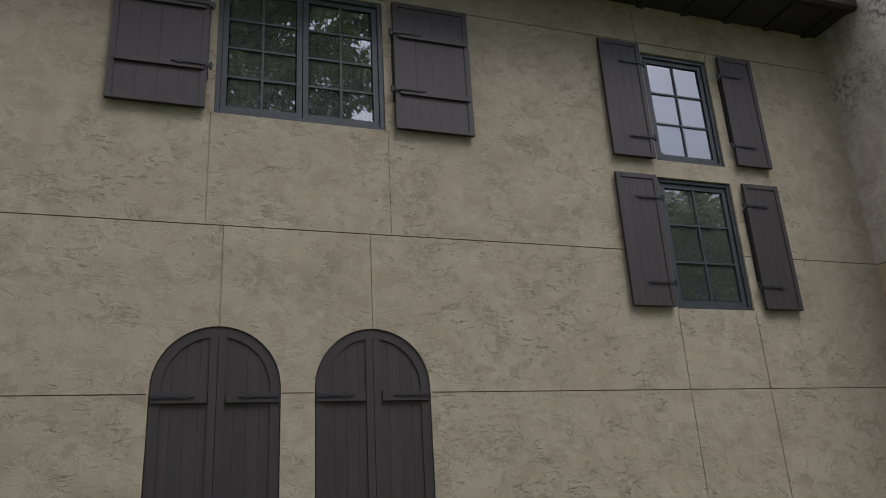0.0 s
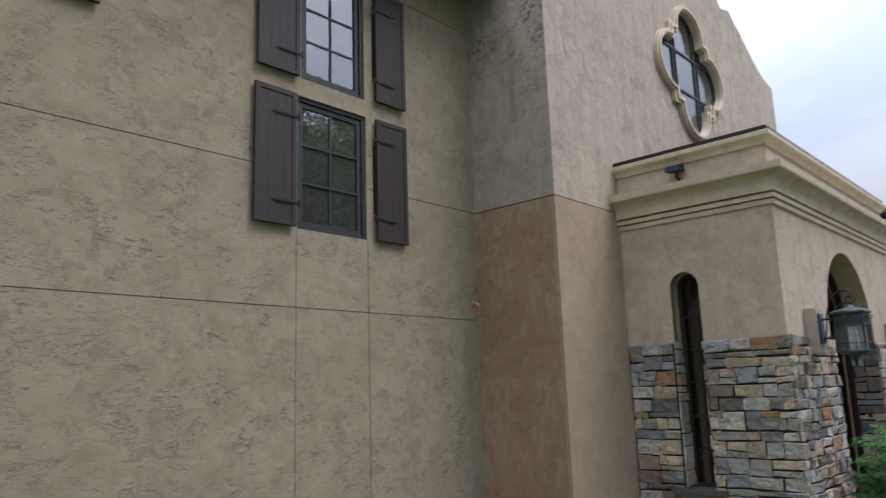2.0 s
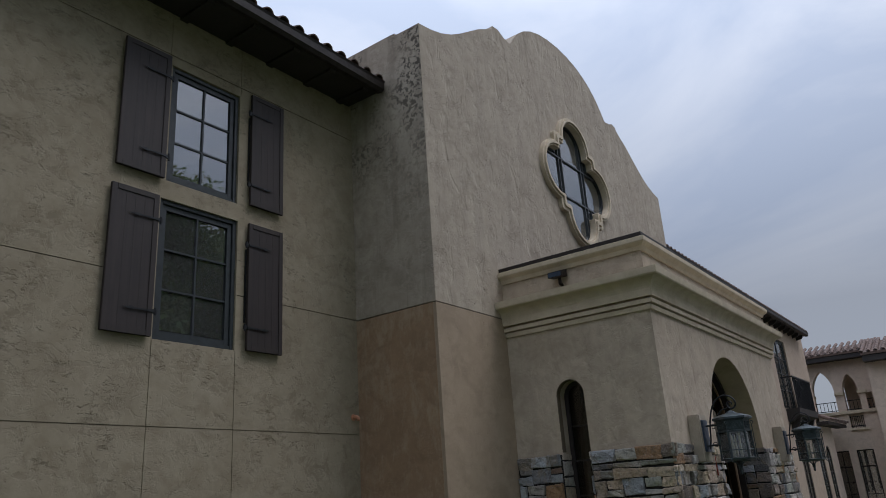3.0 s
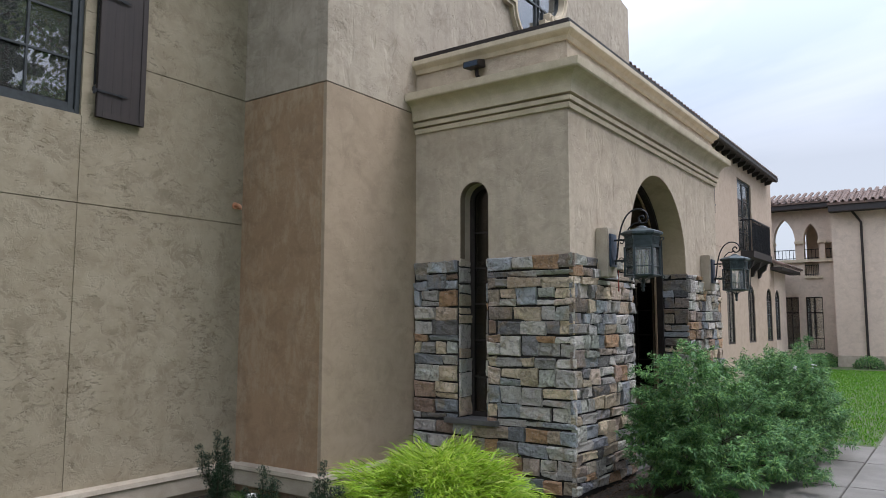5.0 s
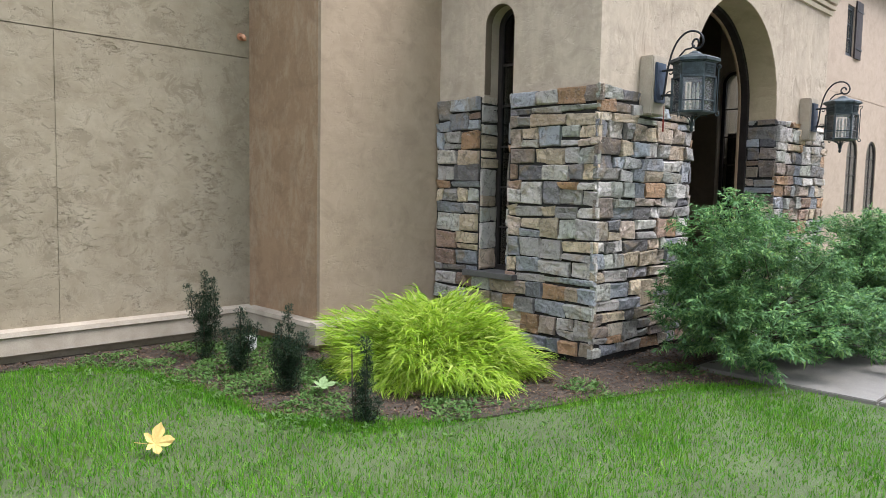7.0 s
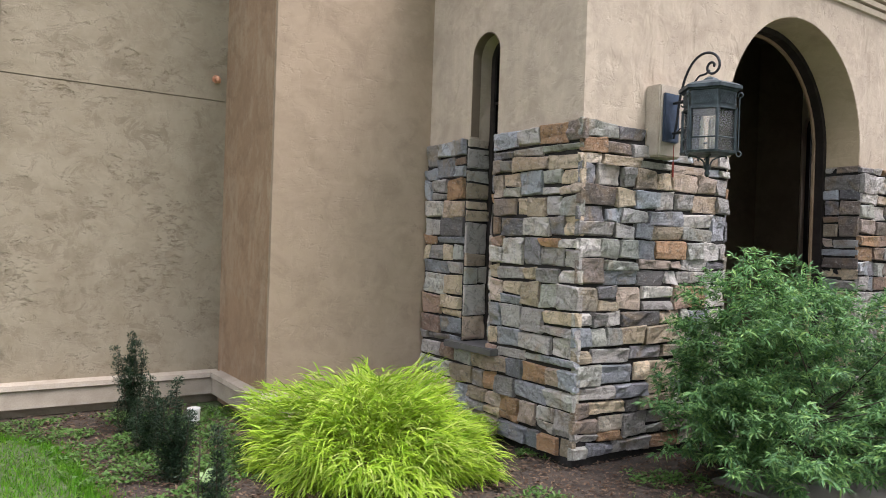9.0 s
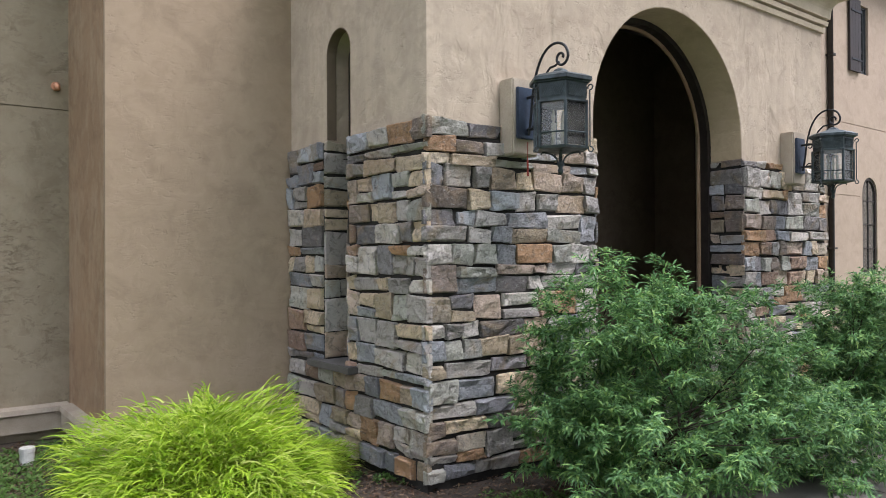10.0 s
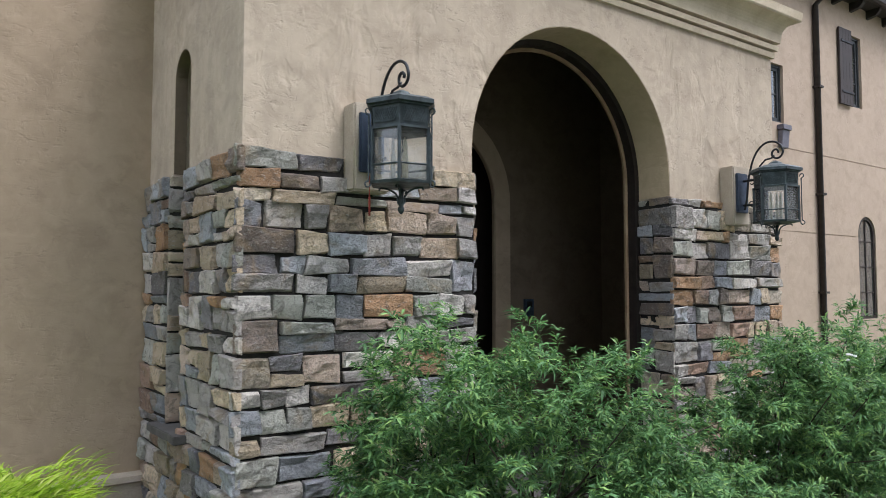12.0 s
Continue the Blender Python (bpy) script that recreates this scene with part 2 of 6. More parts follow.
M_WALL = stucco("tan_stucco", (0.332, 0.279, 0.200), (0.250, 0.201, 0.134), smudge=0.65, relief=0.012)
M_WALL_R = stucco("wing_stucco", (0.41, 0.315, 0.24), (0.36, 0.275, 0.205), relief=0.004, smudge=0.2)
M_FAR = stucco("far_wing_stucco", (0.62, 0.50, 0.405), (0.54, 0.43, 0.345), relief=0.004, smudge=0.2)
M_REVEAL = stucco("warm_tan_reveal", (0.54, 0.42, 0.275), (0.45, 0.345, 0.22), relief=0.004, smudge=0.2)
M_PORCH = stucco("porch_stucco", (0.502, 0.415, 0.32), (0.388, 0.31, 0.232), streak=0.25, smudge=0.25, relief=0.006, dents=0.016)
M_BROWN = stucco("rust_brown_stucco", (0.335, 0.218, 0.130), (0.245, 0.157, 0.092), stain=(0.41, 0.31, 0.21), relief=0.003, smudge=0.2)
M_BAY_LOW = stucco("lower_bay_stucco", (0.375, 0.285, 0.20), (0.30, 0.224, 0.154), relief=0.004, smudge=0.2)
M_BAY_UP = stucco("upper_bay_stucco", (0.45, 0.38, 0.30), (0.36, 0.295, 0.225), streak=0.4, relief=0.010, dents=0.018, smudge=0.5)
M_BAY_GREY = stucco("weathered_grey_stucco", (0.44, 0.375, 0.30), (0.30, 0.25, 0.195), streak=0.6, pits=0.3, relief=0.012)
M_CAST = plain("cast_stone", (0.63, 0.53, 0.395), (0.50, 0.41, 0.295), 5, 0.8, 0, 0.002)
M_PLINTH = plain("plinth_plaster", (0.45, 0.385, 0.305), (0.34, 0.285, 0.22), 4, 0.85, 0, 0.002)
M_GROOVE = plain("joint_shadow", (0.10, 0.085, 0.06), (0.07, 0.06, 0.045), 20, 0.9)
M_SHUTTER = wood("dark_brown_stained_wood", (0.032, 0.021, 0.019), (0.016, 0.011, 0.010))
M_IRON = plain("black_iron", (0.035, 0.038, 0.042), (0.02, 0.02, 0.022), 14, 0.5, 0.6, 0.0006)
M_LANTERN = plain("verdigris_black_metal", (0.075, 0.098, 0.105), (0.03, 0.038, 0.043), 18, 0.45, 0.4, 0.0008)
M_BACKPLATE = plain("blue_black_steel", (0.06, 0.09, 0.14), (0.04, 0.055, 0.085), 10, 0.42, 0.5, 0.0005)
M_FRAME = plain("slate_window_frame", (0.040, 0.047, 0.050), (0.026, 0.03, 0.033), 12, 0.45, 0.1, 0.0004)
M_EAVE = wood("dark_eave_timber", (0.032, 0.026, 0.025), (0.020, 0.016, 0.016))
M_BRONZE = plain("dark_bronze_gutter", (0.04, 0.032, 0.028), (0.026, 0.02, 0.018), 9, 0.5, 0.4, 0.0005)
M_TILE = plain("clay_roof_tile", (0.19, 0.12, 0.095), (0.10, 0.075, 0.065), 6, 0.85, 0, 0.003)
# last value: how much pale reflection is put in as diffuse colour
M_GLASS = glass("window_glass", 3.6, haze=0.03)
M_LAMP_GLASS = glass("lantern_glass", 1.6, (0.97, 0.98, 0.98), 0.04)
M_SLIT = glass("slit_glass", 1.5, (0.5, 0.52, 0.52))
M_STONE = stone_material()
# near-black: the shade of the open stone joints is in this colour
M_SHADE_MORTAR = plain("joint_shade_mortar", (0.026, 0.023, 0.020), (0.016, 0.014, 0.013), 30, 0.95, 0, 0.004)
M_CONCRETE = plain("pale_concrete", (0.215, 0.195, 0.172), (0.155, 0.14, 0.122), 1.6, 0.85, 0, 0.001)
M_SOIL = plain("bark_soil", (0.068, 0.048, 0.034), (0.034, 0.025, 0.019), 9, 0.95, 0, 0.02, fine=60)
M_LAWN = plain("lawn_ground", (0.085, 0.115, 0.04), (0.06, 0.08, 0.03), 2.0, 0.9, 0, 0.02, fine=130)
M_BLADE = leafy("lawn_blades", [(0.045, 0.16, 0.008), (0.09, 0.29, 0.012), (0.12, 0.31, 0.016), (0.21, 0.38, 0.04)], 0.65, 0.3, patch=(0.17, 0.27, 0.03))
M_GOLD = leafy("golden_grass_blades", [(0.12, 0.24, 0.015), (0.38, 0.56, 0.045), (0.54, 0.69, 0.08), (0.31, 0.49, 0.04), (0.70, 0.74, 0.22)], 0.45, 0.4)
M_BUSH = leafy("narrow_green_leaves", [(0.045, 0.105, 0.04), (0.09, 0.21, 0.076), (0.135, 0.28, 0.10), (0.185, 0.36, 0.115), (0.31, 0.47, 0.14)], 0.48, 0.3)
M_YEW = leafy("yew_needles", [(0.009, 0.024, 0.012), (0.020, 0.044, 0.022), (0.040, 0.070, 0.030)], 0.5, 0.1)
M_WEED = leafy("ground_cover_leaves", [(0.05, 0.12, 0.025), (0.09, 0.18, 0.035), (0.13, 0.21, 0.06)], 0.55, 0.25)
M_TREE = leafy("tree_leaves", [(0.07, 0.13, 0.05), (0.11, 0.19, 0.06), (0.16, 0.23, 0.07), (0.22, 0.21, 0.07)], 0.5, 0.3)
M_BARK = plain("brown_bark", (0.075, 0.055, 0.04), (0.04, 0.03, 0.022), 12, 0.9, 0, 0.01)
M_CHIP = leafy("bark_chips", [(0.055, 0.032, 0.020), (0.11, 0.066, 0.040), (0.20, 0.135, 0.088), (0.035, 0.021, 0.014)], 0.9, 0.0)
M_COPPER = plain("bright_copper", (0.72, 0.36, 0.22), (0.5, 0.24, 0.14), 40, 0.45, 0.3, 0.0004)
M_WHITE = plain("white_plastic", (0.62, 0.62, 0.60), (0.5, 0.5, 0.48), 20, 0.5)
M_YLEAF = plain("yellow_dead_leaf", (0.56, 0.41, 0.13), (0.5, 0.34, 0.10), 30, 0.7)
M_PLEAF = plain("pale_green_leaf", (0.20, 0.29, 0.12), (0.14, 0.21, 0.08), 30, 0.7)
# base kept dark so that its colour carries the dimness indoors
M_DARKROOM = plain("darkened_room_plaster", (0.10, 0.085, 0.07), (0.07, 0.06, 0.05), 2, 0.9)
# darker than the porch stucco; inside the porch this stands in for shade
M_LINING = stucco("darkened_brown_plaster", (0.17, 0.125, 0.085), (0.12, 0.088, 0.06), relief=0.003)
M_DARK_SLAB = plain("dark_grey_slab", (0.10, 0.095, 0.09), (0.07, 0.065, 0.06), 3, 0.7)
M_SLATE_BOX = plain("lavender_grey_metal", (0.17, 0.165, 0.20), (0.12, 0.115, 0.14), 12, 0.6, 0.2)
M_CANDLE = plain("ivory_candle_tube", (0.6, 0.55, 0.42), (0.5, 0.45, 0.34), 20, 0.5)
M_CURTAIN = plain("pale_curtain", (0.55, 0.54, 0.52), (0.45, 0.44, 0.42), 12, 0.9, 0, 0.003, (6, 6, 0.1))
M_RED = plain("red_cord", (0.35, 0.05, 0.03), (0.25, 0.03, 0.02), 20, 0.7)

# ---- building tools ----


def box(bm, x0, x1, y0, y1, z0, z1):
    v = [bm.verts.new((x, y, z)) for x in (x0, x1) for y in (y0, y1) for z in (z0, z1)]
    for f in ((0, 1, 3, 2), (4, 6, 7, 5), (0, 4, 5, 1), (2, 3, 7, 6), (0, 2, 6, 4), (1, 5, 7, 3)):
        bm.faces.new([v[i] for i in f])
    return v


def prism(bm, pts, axis, a0, a1):
    """A polygon, in the plane across the axis, drawn out along it."""
    def at(p, a):
        return (a, p[0], p[1]) if axis == "x" else (p[0], a, p[1]) if axis == "y" else (p[0], p[1], a)
    lo, hi = [bm.verts.new(at(p, a0)) for p in pts], [bm.verts.new(at(p, a1)) for p in pts]
    n = len(pts)
    for i in range(n):
        bm.faces.new((lo[i], lo[(i + 1) % n], hi[(i + 1) % n], hi[i]))
    bm.faces.new(lo[::-1]), bm.faces.new(hi)


def tube(bm, pts, radius, sides=6, taper=1.0):
    pts = [Vector(p) for p in pts]
    rings, n = [], len(pts)
    up = Vector((0.31, 0.17, 0.93))
    for i, p in enumerate(pts):
        d = (pts[min(i + 1, n - 1)] - pts[max(i - 1, 0)]).normalized()
        side = d.cross(up)
        if side.length < 1e-3:
            side = d.cross(Vector((1, 0, 0)))
        side.normalize()
        other = d.cross(side)
        r = radius * (1 + (taper - 1) * i / max(1, n - 1))
        rings.append([bm.verts.new(p + r * (math.cos(a) * side + math.sin(a) * other)) for a in (2 * math.pi * k / sides for k in range(sides))])
    for a, b in zip(rings, rings[1:]):
        for k in range(sides):
            bm.faces.new((a[k], a[(k + 1) % sides], b[(k + 1) % sides], b[k]))
    bm.faces.new(rings[0][::-1]), bm.faces.new(rings[-1])


def lathe(bm, profile, sides, cx=0.0, cy=0.0, turn=0.0):
    """A turned or many-sided solid from (radius, z) pairs, bottom first."""
    rings = [[bm.verts.new((cx + r * math.cos(turn + 2 * math.pi * k / sides), cy + r * math.sin(turn + 2 * math.pi * k / sides), z)) for k in range(sides)] for r, z in profile]
    for a, b in zip(rings, rings[1:]):
        for k in range(sides):
            bm.faces.new((a[k], a[(k + 1) % sides], b[(k + 1) % sides], b[k]))
    bm.faces.new(rings[0][::-1]), bm.faces.new(rings[-1])


def arch(cx, half, z0, spring, n=20, pointed=False):
    pts = [(cx - half, z0), (cx + half, z0)]
    if pointed:
        for i in range(n + 1):
            a = math.pi / 3 * i / n
            pts.append((cx - half + 2 * half * math.cos(a), spring + 2 * half * math.sin(a)))
        pts += [(2 * cx - x, z) for x, z in pts[-2:1:-1]]
    else:
        pts += [(cx + half * math.cos(math.pi * i / n), spring + half * math.sin(math.pi * i / n)) for i in range(n + 1)]
    return pts


def finish(name, bm, mat, bevel=0.0, smooth=False):
    bmesh.ops.recalc_face_normals(bm, faces=bm.faces)
    if bevel:
        bmesh.ops.bevel(bm, geom=list(bm.edges), offset=bevel, segments=2, affect="EDGES", clamp_overlap=True)
    me = bpy.data.meshes.new(name)
    bm.to_mesh(me)
    bm.free()
    me.materials.append(mat)
    if smooth:
        me.polygons.foreach_set("use_smooth", [True] * len(me.polygons))
    return new(name, me)


def part(name, bm, mat, parent, label="", bevel=0.0, smooth=False):
    ob = finish(name, bm, mat, bevel, smooth)
    ob.parent = parent
    return tagged(ob, label) if label else ob


def empty(name, label, category, group="", kind="", m=None):
    ob = new(name)
    if m is not None:
        ob.matrix_basis = m
    return tagged(ob, label, category, group, kind)


def carve(ob, cutter):
    """Cut the solid in the bmesh out of the object."""
    bmesh.ops.recalc_face_normals(cutter, faces=cutter.faces)
    me = bpy.data.meshes.new("cutter")
    cutter.to_mesh(me)
    cutter.free()
    tool = new("cutter", me)
    mod = ob.modifiers.new("cut", "BOOLEAN")
    mod.operation, mod.object, mod.solver = "DIFFERENCE", tool, "EXACT"
    mod.use_self = True
    bpy.context.view_layer.update()
    done = bpy.data.meshes.new_from_object(ob.evaluated_get(bpy.context.evaluated_depsgraph_get()))
    ob.modifiers.clear()
    ob.data = done
    bpy.data.objects.remove(tool)
    return ob


def B():
    return bmesh.new()


def one_box(*d):
    bm = B()
    box(bm, *d)
    return bm


def one_prism(*d):
    bm = B()
    prism(bm, *d)
    return bm


def sheet(name, verts, faces, mat, smooth=False):
    me = bpy.data.meshes.new(name)
    me.from_pydata(verts, [], faces)
    me.update()
    me.materials.append(mat)
    return new(name, me)


# ---- ground ----
bm = B()
prism(bm, [(-400, -400), (400, -400), (400, 400), (-400, 400)], "z", -0.3, -0.014)
tagged(finish("ground", bm, M_LAWN), "mown green lawn reaching to the horizon", "lawn", kind="structure")

BED = [(4.6, 6.45), (5.6, 5.95), (6.0, 5.5), (6.08, 4.8), (6.12, 3.9), (6.4, 3.25), (7.2, 2.85), (8.0, 2.65), (8.9, 2.35), (9.5, 2.0), (9.6, 2.6), (14.6, 2.6), (15.0, 3.2), (15.0, 5.6), (7.2, 5.6), (7.2, 6.45)]
bm = one_prism(BED, "z", -0.1, 0.0)
tagged(finish("ground_bed", bm, M_SOIL), "dark bark mulch bed along the wall", "planting bed", kind="structure")

# concrete walk: slabs with open joints
walkway = tagged(finish("pavement", one_box(9.66, 40, -14, 1.14, -0.2, -0.012), M_CONCRETE), "pale broom-finished concrete walk with joints", "pavement", kind="structure")
tagged(finish("pavement_entry", one_box(9.66, 14.28, 1.14, 2.57, -0.2, -0.012), M_CONCRETE), "concrete bed of the entry walk", "pavement", kind="structure")
SLABS = [(9.64, 11.21, 1.16, 2.58), (11.22, 12.9, 1.16, 3.1), (12.92, 14.3, 1.16, 2.58)]
for i in range(8):
    for j in range(4):
        SLABS.append((9.64 + 1.62 * i, 9.64 + 1.62 * i + 1.611, 1.151 - 1.52 * (j + 1), 1.151 - 1.52 * j - 0.009))
for x0, x1, y0, y1 in SLABS:
    part("slab", one_box(x0, x1, y0, y1, -0.1, 0.018), M_CONCRETE, walkway, bevel=0.006)

# ---- left wing: stucco wall with joints, windows and shutters ----
WALL_Y = 6.43
bm = one_box(-9.0, 7.49, WALL_Y, 6.78, -0.3, 7.45)
wall_left = tagged(finish("wall_left_wing", bm, M_WALL), "tan trowelled stucco wall with control joints", "wall", kind="structure")
cut = B()
W1, WU, WL = (0.23, 1.77, 5.235, 6.65), (4.75, 5.63, 5.23, 6.57), (4.705, 5.645, 3.60, 5.03)
for x0, x1, z0, z1 in (W1, WU, WL):
    box(cut, x0, x1, WALL_Y - 0.1, 6.9, z0, z1)
for cx in (0.352, 1.595):
    prism(cut, arch(cx, 0.487, 1.265, 2.85, 24), "y", WALL_Y - 0.1, WALL_Y + 0.07)
carve(wall_left, cut)
G = 0.0045
cut = B()
for x0, x1, z in ((-9.1, 4.69, 4.19), (5.66, 7.6, 4.19), (-9.1, -0.15, 2.805), (0.85, 1.1, 2.805), (2.1, 7.6, 2.80), (-9.1, 0.2, 6.69), (0.2, 7.6, 6.69)):
    box(cut, x0, x1, WALL_Y - 0.1, WALL_Y + 0.022, z - G, z + G)
for x, z0, z1 in ((0.205, 4.20, 5.23), (1.79, 4.20, 5.23), (0.352, 3.345, 4.18), (1.595, 3.345, 4.18), (4.70, 0.2, 3.59), (5.652, 0.2, 3.59), (4.72, 6.58, 7.5), (5.64, 6.58, 7.5), (-3.4, 0.2, 7.5), (1.795, 6.66, 7.5)):
    box(cut, x - 0.004, x + 0.004, WALL_Y - 0.1, WALL_Y + 0.007, z0, z1)
carve(wall_left, cut)

plinth = tagged(finish("trim_plinth", one_prism([(6.43, 0.08), (6.43, 0.29), (6.335, 0.275), (6.325, 0.235), (6.345, 0.22), (6.345, 0.08)], "x", -9.0, 7.47), M_PLINTH), "pale plaster plinth with a sloped cap", "plinth", kind="structure")
tagged(finish("trim_plinth_bay", one_prism([(7.49, 0.08), (7.49, 0.29), (7.395, 0.275), (7.385, 0.235), (7.405, 0.22), (7.405, 0.08)], "y", 5.19, 6.335), M_PLINTH), "pale plaster plinth with a sloped cap", "plinth", kind="structure")
tagged(finish("trim_plinth_front", one_prism([(5.18, 0.08), (5.18, 0.29), (5.085, 0.275), (5.075, 0.235), (5.095, 0.22), (5.095, 0.08)], "x", 7.385, 8.96), M_PLINTH), "pale plaster plinth with a sloped cap", "plinth", kind="structure")
for cx in (0.352, 1.595):
    tagged(finish("trim_sill", one_box(cx - 0.53, cx + 0.53, 6.385, 6.5, 1.165, 1.262), M_WALL, 0.008), "tan stucco sill under the arched shutters", "sill", kind="structure")


def window(name, x0, x1, z0, z1, y, sashes, cols, rows, label):
    w = empty(name, label, "window", kind="structure")
    f = 0.045
    for nm, d in (("frame_jamb", (x0, x0 + f, z0, z1)), ("frame_jamb", (x1 - f, x1, z0, z1)), ("frame_head", (x0 + f, x1 - f, z1 - f, z1)), ("frame_sill", (x0 + f, x1 - f, z0, z0 + f))):
        part(nm, one_box(d[0], d[1], y, y + 0.09, d[2], d[3]), M_FRAME, w, bevel=0.004)
    sw = (x1 - x0 - 2 * f) / sashes
    for k in range(sashes):
        a, b, c, d = x0 + f + k * sw + 0.004, x0 + f + (k + 1) * sw - 0.004, z0 + f + 0.004, z1 - f - 0.004
        s = 0.05
        bm = B()
        box(bm, a, a + s, y + 0.02, y + 0.07, c, d), box(bm, b - s, b, y + 0.02, y + 0.07, c, d)
        box(bm, a + s, b - s, y + 0.022, y + 0.068, c, c + s), box(bm, a + s, b - s, y + 0.022, y + 0.068, d - s, d)
        sash = part("sash", bm, M_FRAME, w)
        pw, ph = (b - a - 2 * s) / cols, (d - c - 2 * s) / rows
        bm = B()
        for i in range(1, cols):
            box(bm, a + s + i * pw - 0.010, a + s + i * pw + 0.010, y + 0.025, y + 0.06, c + s, d - s)
        part("muntin", bm, M_FRAME, sash)
        for j in range(1, rows):
            part("muntin", one_box(a + s, b - s, y + 0.027, y + 0.058, c + s + j * ph - 0.010, c + s + j * ph + 0.010), M_FRAME, sash)
        for i in range(cols):
            for j in range(rows):
                p = part("pane", one_box(a + s + i * pw + 0.011, a + s + (i + 1) * pw - 0.011, y + 0.040, y + 0.046, c + s + j * ph + 0.011, c + s + (j + 1) * ph - 0.011), M_GLASS, sash)
                p.visible_shadow = False
    return w


window("window_1", *W1, 6.445, 2, 2, 4, "slate double casement window with gridded panes")
window("window_2", *WU, 6.455, 1, 2, 3, "slate casement window with six panes")
window("window_3", *WL, 6.455, 1, 2, 3, "slate casement window with six panes")


def strap(bm, x, z, length, y, sgn):
    """A hammered strap hinge that tapers to a spear."""
    prism(bm, [(x, z - 0.012), (x + sgn * length * 0.62, z - 0.006), (x + sgn * length * 0.72, z - 0.016), (x + sgn * length, z), (x + sgn * length * 0.72, z + 0.016), (x + sgn * length * 0.62, z + 0.006), (x, z + 0.012)], "y", y - 0.008, y)


def shutter(x0, x1, z0, z1, y, hinge, straps, ledges, label):
    """A plank shutter with stiles, rails and two strap hinges; hinge: the side, -1 or 1."""
    s = empty("shutter", label, "shutter", "plank shutters on the stucco wall")
    st = 0.055
    n = 4
    pw = (x1 - x0 - 2 * st) / n
    for i in range(n):
        part("plank", one_box(x0 + st + i * pw + 0.0006, x0 + st + (i + 1) * pw - 0.0006, y + 0.008, y + 0.03, z0 + st, z1 - st), M_SHUTTER, s)
    for a, b, c, d in ((x0, x0 + st, z0, z1), (x1 - st, x1, z0, z1)):
        part("stile", one_box(a, b, y, y + 0.036, c, d), M_SHUTTER, s, bevel=0.003)
    for c, d in ((z0, z0 + st), (z1 - st, z1)):
        part("rail", one_box(x0 + st, x1 - st, y, y + 0.036, c, d), M_SHUTTER, s, bevel=0.003)
    for z in straps:
        if ledges:
            part("ledge", one_box(x0 + st - 0.01, x1 - st + 0.03, y - 0.012, y + 0.008, z - 0.05, z + 0.01), M_SHUTTER, s, bevel=0.003)
        e = x1 if hinge > 0 else x0
        bm = B()
        yy = y - 0.0125 if ledges else y - 0.001
        strap(bm, e, z, 0.30, yy, -hinge)
        part("strap_hinge", bm, M_IRON, s, "black iron strap hinge")
        bm = B()
        box(bm, min(e, e + hinge * 0.045), max(e, e + hinge * 0.045), y, y + 0.012, z - 0.02, z + 0.02)
        lathe(bm, [(0.011, z - 0.035), (0.011, z + 0.035)], 8, e + hinge * 0.03, y + 0.005)
        part("pintle", bm, M_IRON, s)
    bm = one_box(min(e, e + hinge * 0.01), max(e, e + hinge * 0.01), y + 0.036, WALL_Y + 0.01, z0 + 0.3, z1 - 0.3)
    part("standoff", bm, M_IRON, s)
    return s


SY = 6.37
shutter(-0.643, 0.155, 5.245, 6.655, SY, 1, (5.66, 6.29), True, "dark brown plank shutter with two ledges, held open")
shutter(1.862, 2.648, 5.245, 6.655, SY, -1, (5.66, 6.29), True, "dark brown plank shutter with two ledges, held open")
for x0, x1, z0, z1, h in ((4.19, 4.70, 5.22, 6.63, 1), (5.765, 6.235, 5.24, 6.635, -1), (4.168, 4.66, 3.605, 5.02, 1), (5.757, 6.235, 3.605, 5.02, -1)):
    shutter(x0, x1, z0, z1, SY, h, (z0 + 0.24, z1 - 0.26), False, "narrow dark brown plank shutter with iron straps, open")


